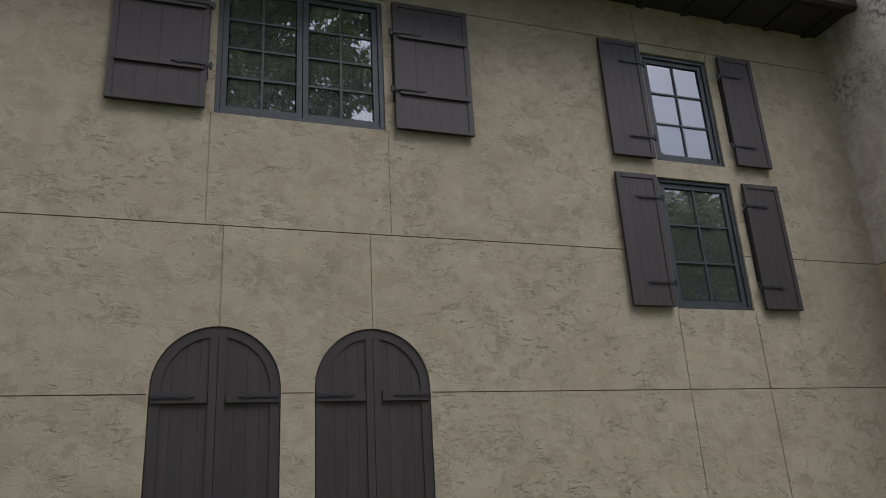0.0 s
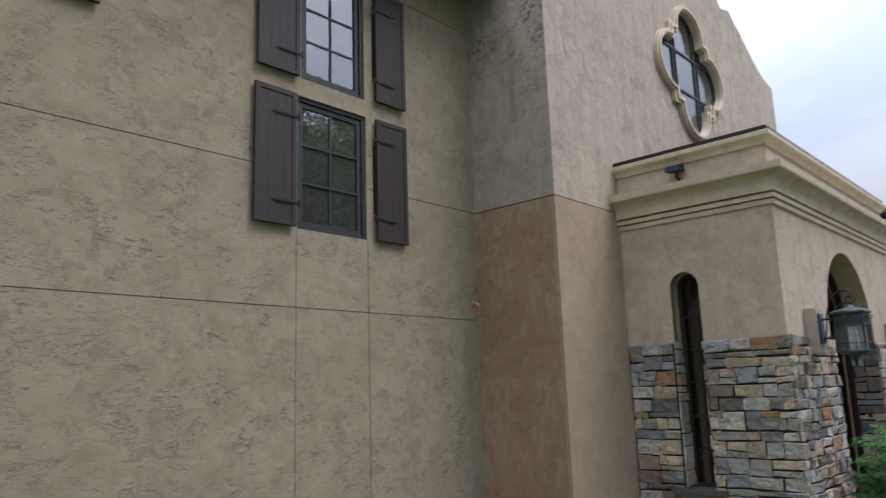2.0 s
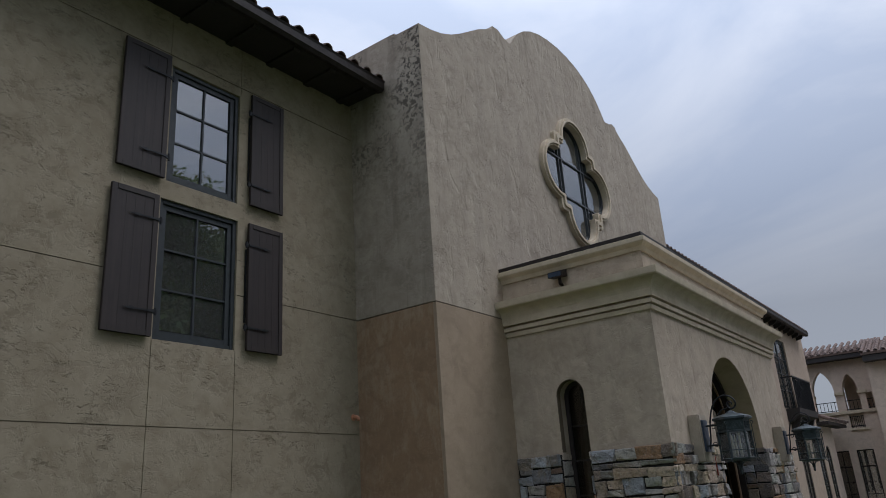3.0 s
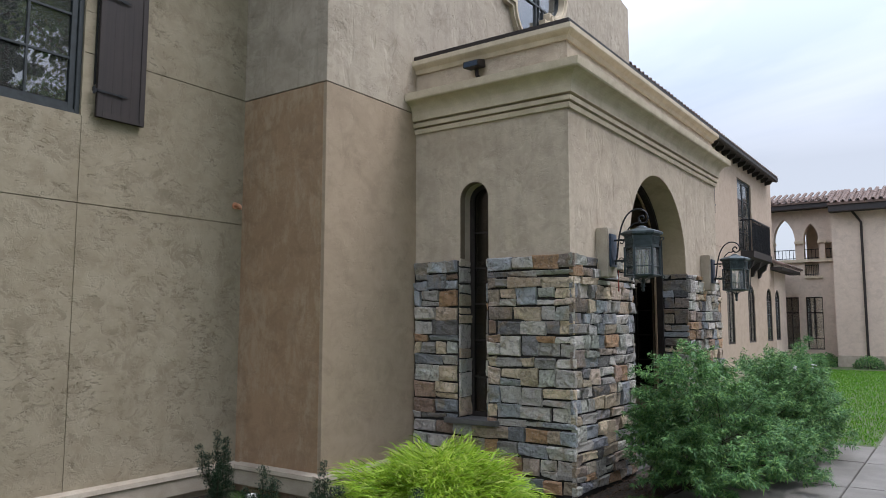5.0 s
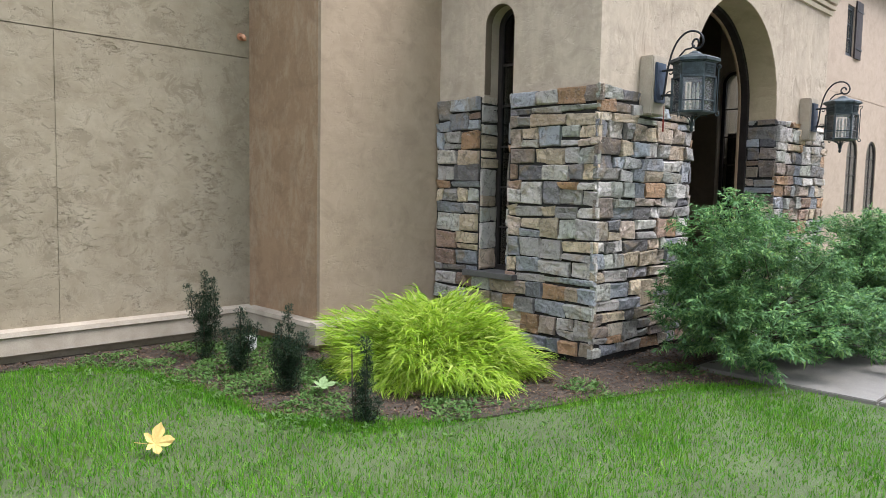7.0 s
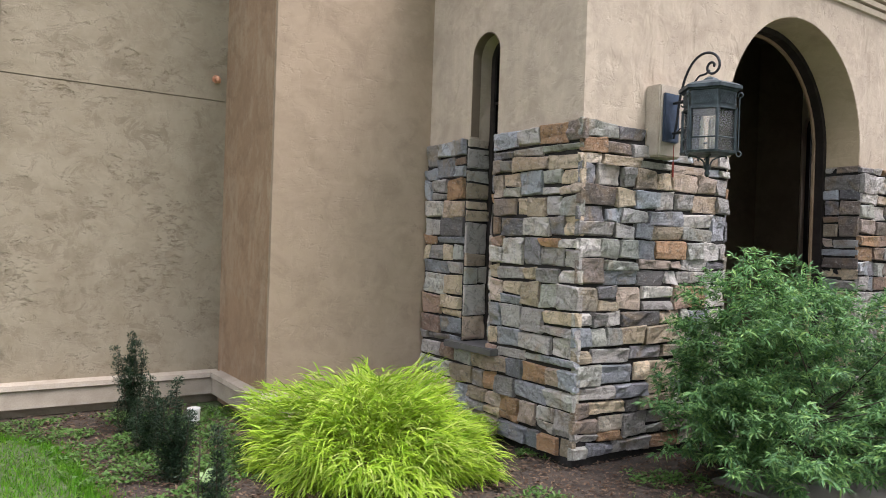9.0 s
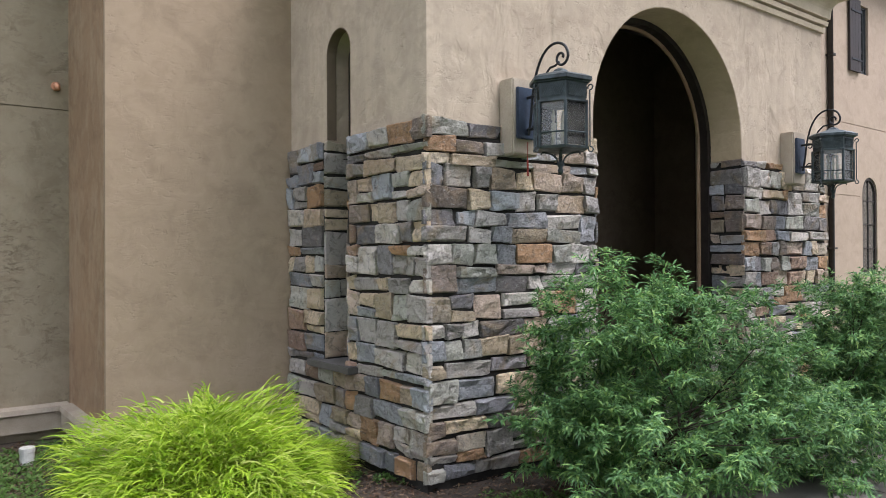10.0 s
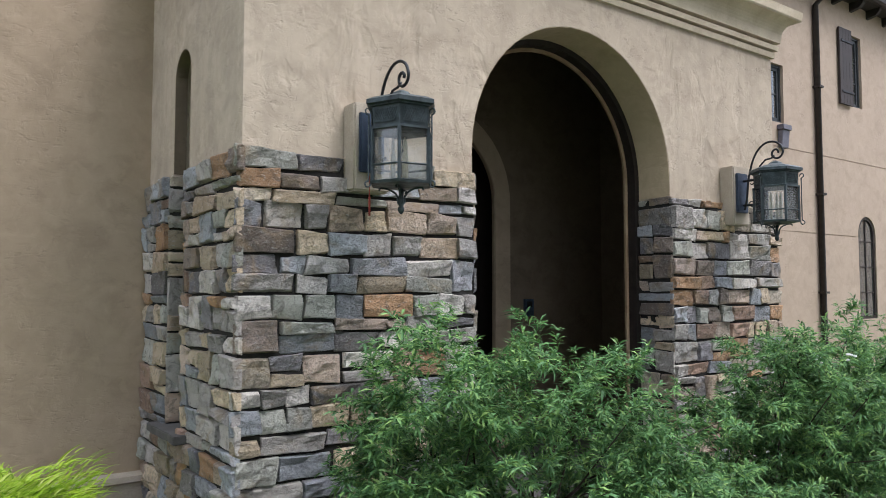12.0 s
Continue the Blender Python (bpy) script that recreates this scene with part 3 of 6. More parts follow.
def arched_shutters(cx):
    s = empty("arched_shutter_pair", "closed dark brown arched shutters set in the stucco", "shutter", "arched shutters")
    h, z0, sp = 0.48, 1.27, 2.85
    y = WALL_Y + 0.012
    for side in (-1, 1):
        leaf = []
        for i in range(4):
            a, b = 0.03 + i * 0.1, 0.03 + (i + 1) * 0.1 - 0.0014
            top = [sp + math.sqrt(max(0, (h - 0.07) ** 2 - v * v)) for v in (a, (a + b) / 2, b)]
            pts = [(cx + side * a, z0 + 0.06), (cx + side * b, z0 + 0.06), (cx + side * b, top[2]), (cx + side * (a + b) / 2, top[1]), (cx + side * a, top[0])]
            part("plank", one_prism(pts, "y", y + 0.012, y + 0.04), M_SHUTTER, s)
        out = [(cx + side * h * math.cos(t), sp + h * math.sin(t)) for t in (math.pi / 2 * k / 14 for k in range(15))]
        inn = [(cx + side * (h - 0.075) * math.cos(t), sp + (h - 0.075) * math.sin(t)) for t in (math.pi / 2 * k / 14 for k in range(15))]
        part("arched_stile", one_prism([(cx + side * h, z0)] + out + inn[::-1] + [(cx + side * (h - 0.075), z0)], "y", y, y + 0.045), M_SHUTTER, s)
        part("meeting_stile", one_box(*sorted((cx + side * 0.002, cx + side * 0.062)), y - 0.002, y + 0.044, z0, sp + h - 0.01), M_SHUTTER, s)
        part("bottom_rail", one_box(*sorted((cx + side * 0.062, cx + side * (h - 0.075))), y + 0.002, y + 0.043, z0, z0 + 0.08), M_SHUTTER, s)
        for z in (1.76, 2.77):
            part("ledge", one_box(*sorted((cx + side * 0.07, cx + side * (h - 0.004))), y - 0.014, y + 0.013, z - 0.035, z + 0.045), M_SHUTTER, s, bevel=0.003)
            bm = B()
            strap(bm, cx + side * (h - 0.01), z + 0.012, 0.31, y - 0.0145, -side)
            part("strap_hinge", bm, M_IRON, s, "black iron strap hinge")


arched_shutters(0.352)
arched_shutters(1.595)

# copper pipe end by the corner
sp = empty("copper_pipe_stub", "small bright copper pipe end poking from the wall", "pipe")
bm = B()
tube(bm, [(7.385, 6.44, 3.0), (7.385, 6.37, 3.0), (7.383, 6.345, 2.985), (7.38, 6.34, 2.955)], 0.022, 10)
part("pipe", bm, M_COPPER, sp, smooth=True)
bm = B()
tube(bm, [(7.385, 6.431, 3.0), (7.385, 6.418, 3.0)], 0.038, 14)
part("flange", bm, M_COPPER, sp)

# ---- gable bay ----
CX = 11.70
HALF = 4.21
prof = [(HALF, 7.98), (3.95, 8.02), (3.7, 8.09), (3.45, 8.2), (3.2, 8.35), (2.95, 8.52), (2.7, 8.69), (2.45, 8.82), (2.32, 8.90), (2.28, 8.97), (2.12, 8.99), (1.98, 8.93), (1.80, 8.90), (1.74, 8.93), (1.62, 9.09), (1.45, 9.27), (1.25, 9.42), (1.0, 9.55), (0.7, 9.65), (0.35, 9.71), (0, 9.73)]
outline = [(CX - HALF, -0.3)] + [(CX - a, z) for a, z in prof] + [(CX + a, z) for a, z in prof[-2::-1]] + [(CX + HALF, -0.3)]
BAY_Y = 5.18
BAND = 4.19
up = [(CX - HALF, BAND)] + outline[1:-1] + [(CX + HALF, BAND)]
gable = tagged(finish("wall_gable", one_prism(up, "y", BAY_Y, BAY_Y + 0.42), M_BAY_UP), "weathered mission-style curved gable in rough stucco", "wall", kind="structure")
lower = tagged(finish("wall_gable_lower", one_box(CX - HALF, CX + HALF, BAY_Y, BAY_Y + 0.42, -0.3, BAND - 0.012), M_BAY_LOW), "lower gable wall in smooth tan stucco", "wall", kind="structure")
cut = one_prism(arch(11.62, 1.04, -0.2, 2.55, 28), "y", BAY_Y - 0.1, BAY_Y + 0.6)
carve(lower, cut)
x0 = CX - HALF
tagged(finish("wall_gable_side", one_box(x0, x0 + 0.4, BAY_Y + 0.42, 9.5, BAND, 8.02), M_BAY_GREY), "grey streaked stucco flank of the gable", "wall", kind="structure")
tagged(finish("wall_gable_side_face", one_box(x0 - 0.004, x0, BAY_Y + 0.004, 6.43, BAND + 0.002, 7.975), M_BAY_GREY), "grey weathered stucco coat pitted and streaked", "wall", kind="structure")
tagged(finish("wall_gable_side_lower", one_box(x0, x0 + 0.4, BAY_Y + 0.42, 9.5, -0.3, BAND - 0.012), M_BROWN), "rust brown stucco flank below the band", "wall", kind="structure")
tagged(finish("wall_gable_side_coat", one_box(x0 - 0.004, x0, BAY_Y + 0.045, 6.43, 0.2, BAND - 0.012), M_BROWN), "rust brown stained stucco coat", "wall", kind="structure")
tagged(finish("wall_gable_side_right", one_box(CX + HALF - 0.4, CX + HALF, BAY_Y + 0.42, 9.5, -0.3, 8.0), M_BAY_UP), "stucco flank of the gable", "wall", kind="structure")
tagged(finish("trim_band", one_box(x0 + 0.02, CX + HALF - 0.02, BAY_Y + 0.02, BAY_Y + 0.4, BAND - 0.012, BAND), M_GROOVE), "thin dark joint between the stucco coats", "joint", kind="structure")

# quatrefoil window
QX, QZ = 11.74, 7.03


def foil(size):
    """Radius of the quatrefoil's outline by angle: four lobes and a square with stepped corners."""
    pts = []
    r, d, sq = 0.44 * size, 0.66, 0.60 * size
    for k in range(240):
        a = 2 * math.pi * (k + 0.5) / 240
        c, s = math.cos(a), math.sin(a)
        best = sq / max(abs(c), abs(s))
        best = min(best, sq * 1.38)
        for lx, lz in ((d, 0), (-d, 0), (0, d), (0, -d)):
            b = c * lx + s * lz
            q = b * b - (d * d - r * r)
            if q > 0 and b > 0:
                best = max(best, b + math.sqrt(q))
        pts.append((QX + 1.06 * best * c, QZ + best * s))
    return pts


carve(gable, one_prism(foil(0.95), "y", BAY_Y - 0.1, BAY_Y + 0.6))
qw = empty("window_4", "quatrefoil window with stepped cast-stone surround", "window", kind="structure")


def ring(pa, pb, y0, y1):
    bm = B()
    n = len(pa)
    v = [[bm.verts.new((p[0], y, p[1])) for p in loop] for loop, y in ((pa, y0), (pb, y0), (pb, y1), (pa, y1))]
    for i in range(n):
        j = (i + 1) % n
        for a, b in ((0, 1), (1, 2), (2, 3), (3, 0)):
            bm.faces.new((v[a][i], v[a][j], v[b][j], v[b][i]))
    return bm


for k, (a, b, y0) in enumerate(((1.19, 1.09, 5.115), (1.10, 1.01, 5.085), (1.02, 0.945, 5.115))):
    part("surround_moulding", ring(foil(a), foil(b), y0, BAY_Y + 0.003 + 0.02 * k), M_CAST, qw, "cream cast-stone moulding")
part("sash", ring(foil(0.955), foil(0.90), 5.22, 5.28), M_FRAME, qw)
p = part("pane", one_prism(foil(0.905), "y", 5.25, 5.256), M_GLASS, qw)
p.visible_shadow = False
for dx in (-0.36, 0.36):
    part("muntin", one_box(QX + dx - 0.014, QX + dx + 0.014, 5.225, 5.27, QZ - 0.86, QZ + 0.86), M_FRAME, qw)
for dz in (-0.34, 0.34):
    part("muntin", one_box(QX - 0.9, QX + 0.9, 5.227, 5.268, QZ + dz - 0.014, QZ + dz + 0.014), M_FRAME, qw)
for dx in (-0.47, 0.47):
    part("muntin", one_box(QX + dx - 0.009, QX + dx + 0.009, 5.226, 5.266, QZ - 0.62, QZ + 0.62), M_FRAME, qw)

# ---- entrance porch ----
PX0, PX1, PY = 8.98, 14.36, 3.23
AX, AR, ASP = 11.665, 1.072, 2.59
SLIT = (4.375, 0.185, 0.72, 3.105)
front = tagged(finish("wall_porch_front", one_box(PX0, PX1, PY, PY + 0.33, -0.3, 4.6), M_PORCH), "tan stucco porch front pierced by a round arch", "wall", kind="structure")
carve(front, one_prism(arch(AX, AR, -0.4, ASP, 36), "y", PY - 0.1, PY + 0.5))
for nm, a, b in (("wall_porch_left", PX0, PX0 + 0.33), ("wall_porch_right", PX1 - 0.33, PX1)):
    w = tagged(finish(nm, one_box(a, b, PY + 0.33, BAY_Y, -0.3, 4.6), M_PORCH), "stucco porch side wall with a tall arched slit", "wall", kind="structure")
    carve(w, one_prism(arch(SLIT[0], SLIT[1], SLIT[2], SLIT[3], 16), "x", a - 0.1, b + 0.1))
# ceiling and floor take dark colours in place of the porch's inner shade
tagged(finish("ceiling_porch", one_box(PX0 + 0.33, PX1 - 0.33, PY + 0.33, BAY_Y, 4.25, 4.4), M_DARKROOM), "plaster porch ceiling darkened for the shade inside", "ceiling", kind="structure")
tagged(finish("floor_porch", one_box(PX0 + 0.33, PX1 - 0.33, PY + 0.02, BAY_Y + 0.6, -0.2, 0.03), M_DARK_SLAB), "porch floor darkened for the shade inside", "floor", kind="structure")
tagged(finish("roof_porch", one_box(PX0 + 0.1, PX1 - 0.1, PY + 0.1, BAY_Y, 4.6, 4.66), M_BRONZE), "flat dark porch roof", "roof", kind="structure")


def sweep(name, profile, mat, label, cat):
    """A moulding carried round the three sides of the porch, mitred at the corners; profile: (out, z)."""
    bm = B()
    rows = [[bm.verts.new(p) for p in ((PX0 - o, BAY_Y, z), (PX0 - o, PY - o, z), (PX1 + o, PY - o, z), (PX1 + o, BAY_Y, z))] for o, z in profile]
    n = len(rows)
    for i in range(n):
        a, b = rows[i], rows[(i + 1) % n]
        for k in range(3):
            bm.faces.new((a[k], a[k + 1], b[k + 1], b[k]))
    bm.faces.new([r[0] for r in rows]), bm.faces.new([r[3] for r in rows][::-1])
    return tagged(finish(name, bm, mat), label, cat, kind="structure")


cove = [(0.075 + 0.13 * (1 - math.cos(t)), 4.135 + 0.15 * math.sin(t)) for t in (math.pi / 2 * k / 8 for k in range(9))]
sweep("trim_cornice", [(-0.04, 3.935), (0.025, 3.935), (0.035, 3.985), (-0.022, 3.988), (-0.022, 4.006), (0.052, 4.006), (0.057, 4.052), (-0.012, 4.055), (-0.012, 4.078), (0.07, 4.08), (0.075, 4.13)] + cove + [(0.215, 4.30), (0.225, 4.375), (-0.04, 4.40)], M_CAST, "cream cast-stone cornice with a deep cove", "cornice")
sweep("trim_parapet", [(-0.3, 4.59), (-0.012, 4.59), (-0.012, 4.71), (-0.3, 4.71)], M_PORCH, "stucco parapet of the porch", "parapet")
sweep("trim_parapet_cap", [(-0.04, 4.655), (0.012, 4.655), (0.03, 4.70), (0.075, 4.735), (0.085, 4.75), (0.085, 4.80), (0.075, 4.805), (-0.04, 4.815)], M_CAST, "cream cast-stone parapet cap", "cap")
sweep("trim_flashing", [(-0.34, 4.80), (0.03, 4.817), (0.05, 4.819), (0.052, 4.862), (-0.34, 4.90)], M_BRONZE, "dark bronze metal coping", "coping")

# scupper box on the parapet, built with an added lens plate and bracket
fl = empty("scupper_box", "small dark scupper box fixed on the parapet", "light")
part("housing", one_prism([(8.80, 4.53), (8.80, 4.60), (8.94, 4.64), (8.96, 4.55)], "y", 4.20, 4.40), M_BRONZE, fl, bevel=0.006)
part("lens", one_prism([(8.798, 4.535), (8.798, 4.592), (8.794, 4.592), (8.794, 4.535)], "y", 4.215, 4.385), M_BACKPLATE, fl)
bm = B()
tube(bm, [(8.93, 4.30, 4.55), (8.93, 4.30, 4.47), (8.985, 4.30, 4.46)], 0.022, 8)
part("bracket", bm, M_BRONZE, fl)

# arch: bronze frame, inner ring and inner doorway
def arch_ring(r0, r1, y0, y1, spring, cx=AX, bottom=0.0):
    n = 28
    out = [(cx + r1, bottom)] + [(cx + r1 * math.cos(math.pi * i / n), spring + r1 * math.sin(math.pi * i / n)) for i in range(n + 1)] + [(cx - r1, bottom)]
    inn = [(cx - r0, bottom)] + [(cx - r0 * math.cos(math.pi * i / n), spring + r0 * math.sin(math.pi * i / n)) for i in range(n + 1)] + [(cx + r0, bottom)]
    return one_prism(out + inn, "y", y0, y1)


tagged(finish("door_1_frame", arch_ring(1.022, 1.2, 3.562, 3.645, ASP, bottom=0.03), M_BRONZE), "dark bronze arched frame inside the opening", "frame", kind="structure")
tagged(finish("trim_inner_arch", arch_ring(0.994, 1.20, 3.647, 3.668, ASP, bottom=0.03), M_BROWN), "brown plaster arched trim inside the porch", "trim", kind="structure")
tagged(finish("trim_arch_reveal", arch_ring(AR - 0.005, AR - 0.001, PY + 0.004, PY + 0.325, ASP, bottom=2.44), M_REVEAL), "warm tan stucco return of the arch", "trim", kind="structure")
half = [(math.cos(math.pi * i / 16), math.sin(math.pi * i / 16)) for i in range(17)]
ra, rb = SLIT[1] - 0.001, SLIT[1] - 0.007
lip = [(SLIT[0] + ra, 2.45)] + [(SLIT[0] + ra * c, SLIT[3] + ra * d) for c, d in half] + [(SLIT[0] - ra, 2.45), (SLIT[0] - rb, 2.45)] + [(SLIT[0] - rb * c, SLIT[3] + rb * d) for c, d in half] + [(SLIT[0] + rb, 2.45)]
tagged(finish("trim_slit_lip", one_prism(lip, "x", PX0 + 0.003, PX0 + 0.085), M_LINING), "dark brown plaster lip inside the slit", "trim", kind="structure")
door = empty("door_2", "tall dark wooden arched double door, closed", "door", kind="structure")
for sgn in (-1, 1):
    q = [(11.62 + sgn * 0.004, 0.04), (11.62 + sgn * 1.03, 0.04)] + [(11.62 + sgn * max(0.004, 1.03 * math.cos(t)), 2.55 + 1.03 * math.sin(t)) for t in (math.pi / 2 * k / 12 for k in range(13))]
    lf = part("leaf", one_prism(q, "y", 5.50, 5.56), M_SHUTTER, door)
    part("handle", one_box(*sorted((11.62 + sgn * 0.05, 11.62 + sgn * 0.08)), 5.44, 5.50, 0.95, 1.35), M_IRON, lf, "black iron pull")
# panels added over the inner walls, the porch's shade put into their colour
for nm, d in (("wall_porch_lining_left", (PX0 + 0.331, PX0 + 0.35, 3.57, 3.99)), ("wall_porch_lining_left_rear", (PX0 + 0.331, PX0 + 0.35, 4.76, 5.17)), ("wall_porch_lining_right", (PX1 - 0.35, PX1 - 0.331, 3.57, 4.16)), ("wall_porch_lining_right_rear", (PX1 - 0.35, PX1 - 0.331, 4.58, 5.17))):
    tagged(finish(nm, one_box(*d, 0.03, 4.25), M_LINING), "added plaster panel darkened for the shade inside the porch", "wall", kind="structure")
rear = tagged(finish("wall_porch_lining_back", one_box(PX0 + 0.35, PX1 - 0.35, 5.158, 5.178, 0.03, 4.25), M_LINING), "added plaster panel darkened for the shade inside the porch", "wall", kind="structure")
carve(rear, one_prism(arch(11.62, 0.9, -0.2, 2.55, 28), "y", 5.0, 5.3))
tagged(finish("trim_inner_doorway", arch_ring(0.735, 0.95, 5.10, 5.157, 2.55, 11.62, 0.03), M_BAY_LOW, 0.008), "tan plaster casing round the inner doorway", "trim", kind="structure")
ic = empty("intercom", "small dark door intercom on the porch wall", "intercom")
part("box", one_box(12.79, 12.92, 5.13, 5.158, 1.36, 1.545), M_BACKPLATE, ic, bevel=0.004)
part("speaker_grille", one_box(12.82, 12.89, 5.126, 5.13, 1.46, 1.52), M_IRON, ic)

# building shell, added to shut out light and coloured dark for the rooms
tagged(finish("wall_back", one_box(-9, 40, 13.0, 13.3, -0.3, 7.6), M_DARKROOM), "added rear wall that keeps the rooms dark", "wall", kind="structure")
tagged(finish("wall_end", one_box(-9.3, -9.0, 6.43, 13.3, -0.3, 7.6), M_WALL), "added stucco end wall that keeps the rooms dark", "wall", kind="structure")
tagged(finish("ceiling", one_box(-9, 34, 6.8, 13.0, 7.1, 7.2), M_DARKROOM), "added plaster ceiling, darkened for the unlit rooms", "ceiling", kind="structure")
tagged(finish("floor", one_box(-9, 34, 6.8, 13.0, -0.2, 0.05), M_DARKROOM), "added indoor floor, darkened for the unlit rooms", "floor", kind="structure")
tagged(finish("floor_upper", one_box(-9, 34, 6.8, 13.0, 3.2, 3.4), M_DARKROOM), "added upper floor, darkened for the unlit rooms", "floor", kind="structure")


# ---- roofs and eaves ----
def tile_mesh(length, radius=0.085):
    bm = B()
    n = 8
    rows = []
    for y, r in ((0.0, radius), (length, radius * 0.86)):
        rows.append([(r * math.cos(math.pi * k / n), y, r * math.sin(math.pi * k / n)) for k in range(n + 1)])
        rows.append([((r - 0.014) * math.cos(math.pi * k / n), y, (r - 0.014) * math.sin(math.pi * k / n)) for k in range(n + 1)])
    v = [[bm.verts.new(p) for p in row] for row in rows]
    for a, b in ((0, 2), (3, 1), (1, 0), (2, 3)):
        for k in range(n):
            bm.faces.new((v[a][k], v[a][k + 1], v[b][k + 1], v[b][k]))
    bmesh.ops.recalc_face_normals(bm, faces=bm.faces)
    me = bpy.data.meshes.new("roof_tile")
    bm.to_mesh(me)
    bm.free()
    me.materials.append(M_TILE)
    return me


TILE = tile_mesh(0.46)
SLOPE = 20


def eave(name, x0, x1, wall_y, edge_y, z, rows, label, spacing=0.235, tails=0.6, drop=0.14):
    """A tiled roof over a dark eave: soffit boards, rafter tails, gutter and rows of barrel tiles."""
    r = tagged(finish(name, one_prism([(edge_y + 0.05, z + 0.12), (edge_y + 0.05, z + 0.17), (12.0, z + 0.17 + (12.0 - edge_y - 0.05) * math.tan(radians(SLOPE))), (12.0, z + 0.12 + (12.0 - edge_y - 0.05) * math.tan(radians(SLOPE)))], "x", x0, x1), M_TILE), label, "roof", kind="structure")
    part("soffit", one_box(x0, x1, edge_y + 0.08, wall_y + 0.02, z + 0.035, z + 0.06), M_EAVE, r, "dark stained soffit boards")
    g = [(edge_y + 0.10, z + 0.02), (edge_y + 0.02, z + 0.0), (edge_y - 0.02, z + 0.04), (edge_y - 0.03, z + 0.12), (edge_y - 0.045, z + 0.15), (edge_y - 0.03, z + 0.155), (edge_y + 0.10, z + 0.15)]
    part("gutter", one_prism(g, "x", x0, x1), M_BRONZE, r, "dark bronze gutter")
    k = 0
    tail = one_prism([(edge_y + 0.14, z - 0.2 * drop), (edge_y + 0.2, z - 0.7 * drop), (edge_y + 0.3, z - 0.85 * drop), (wall_y + 0.01, z - drop), (wall_y + 0.01, z + 0.04), (edge_y + 0.12, z + 0.04)], "x", 0.0, 0.09)
    first = part("rafter_tail", tail, M_EAVE, r, "dark rafter tail")
    first.location.x = x0 + 0.2
    x = x0 + 0.2 + tails
    while x < x1 - 0.1:
        t = new("rafter_tail", first.data)
        t.parent, t.location.x = r, x
        x += tails
    x = x0 + 0.12
    while x < x1:
        for j in range(rows):
            t = new("roof_tile", TILE)
            t.parent = r
            d = j * 0.40
            t.matrix_basis = pose(x, edge_y + 0.0 + d * math.cos(radians(SLOPE)), z + 0.150 + random.uniform(0, 0.012) + d * math.sin(radians(SLOPE)), SLOPE, 0, random.uniform(-1.5, 1.5))
        x += spacing
    return r


eave("roof_left_wing", -9.2, 7.44, WALL_Y, 5.80, 7.165, 2, "clay barrel-tile roof with a dark timber eave", drop=-0.005)
eave("roof_right_wing", 15.93, 33.3, 6.2, 5.80, 7.30, 2, "clay barrel-tile roof with a dark bracketed eave", 0.26, 0.7)

# ---- right wing ----
RY = 6.2
wing = tagged(finish("wall_right_wing", one_box(15.9, 33.95, RY, 6.5, -0.3, 7.4), M_WALL_R), "warm tan stucco wing with arched windows", "wall", kind="structure")
cut = B()
R_ARCH = [(22.88, 0.36), (25.45, 0.44), (27.1, 0.46), (29.95, 0.5), (32.85, 0.47)]
R_RECT = [(19.35, 19.92, 4.58, 5.62), (22.40, 22.86, 5.26, 6.7), (28.5, 30.5, 4.25, 6.78), (24.42, 24.98, 5.16, 6.45)]
for cx, h in R_ARCH:
    prism(cut, arch(cx, h, 1.08, 3.1 - h, 14), "y", RY - 0.1, RY + 0.5)
for a, b, c, d in R_RECT:
    box(cut, a, b, RY - 0.1, RY + 0.5, c, d)
carve(wing, cut)
cut = B()
for z in (4.15, 2.68):
    box(cut, 15.8, 22.4 if z < 3 else 28.0, RY - 0.1, RY + 0.012, z - 0.008, z + 0.008)
carve(wing, cut)
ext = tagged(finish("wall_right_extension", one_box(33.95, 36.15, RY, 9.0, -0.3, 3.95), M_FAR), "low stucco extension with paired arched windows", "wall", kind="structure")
E_ARCH = [(34.4, 0.45)]
cut = B()
for cx, h in E_ARCH:
    prism(cut, arch(cx, h, 1.08, 3.1 - h, 14), "y", RY - 0.1, RY + 0.25)
carve(ext, cut)
for k, (cx, h) in enumerate(R_ARCH + E_ARCH):
    w = empty("window_%d" % (5 + k), "narrow arched window with a dark frame", "window", kind="structure")
    bm = one_prism(arch(cx, h, 1.08, 3.1 - h, 14), "y", RY + 0.02, RY + 0.08)
    f = part("frame", bm, M_BRONZE, w)
    carve(f, one_prism(arch(cx, h - 0.06, 1.14, 3.1 - h, 14), "y", RY - 0.1, RY + 0.3))
    p = part("pane", one_prism(arch(cx, h - 0.06, 1.14, 3.1 - h, 14), "y", RY + 0.045, RY + 0.05), M_GLASS, w)
    p.visible_shadow = False
    part("muntin", one_box(cx - 0.012, cx + 0.012, RY + 0.03, RY + 0.065, 1.14, 3.03), M_BRONZE, w)
    for z in (1.6, 2.1, 2.6):
        part("muntin", one_box(cx - h + 0.05, cx + h - 0.05, RY + 0.032, RY + 0.063, z - 0.012, z + 0.012), M_BRONZE, w)
window("window_11", *R_RECT[0], RY + 0.05, 1, 2, 2, "small dark-framed window")
window("window_12", *R_RECT[1], RY + 0.05, 1, 1, 3, "narrow dark-framed window with a shutter")
window("window_13", *R_RECT[2], RY + 0.05, 2, 1, 4, "tall dark balcony door window")
window("window_19", *R_RECT[3], RY + 0.03, 1, 1, 3, "narrow dark-framed upper window beside a shutter")
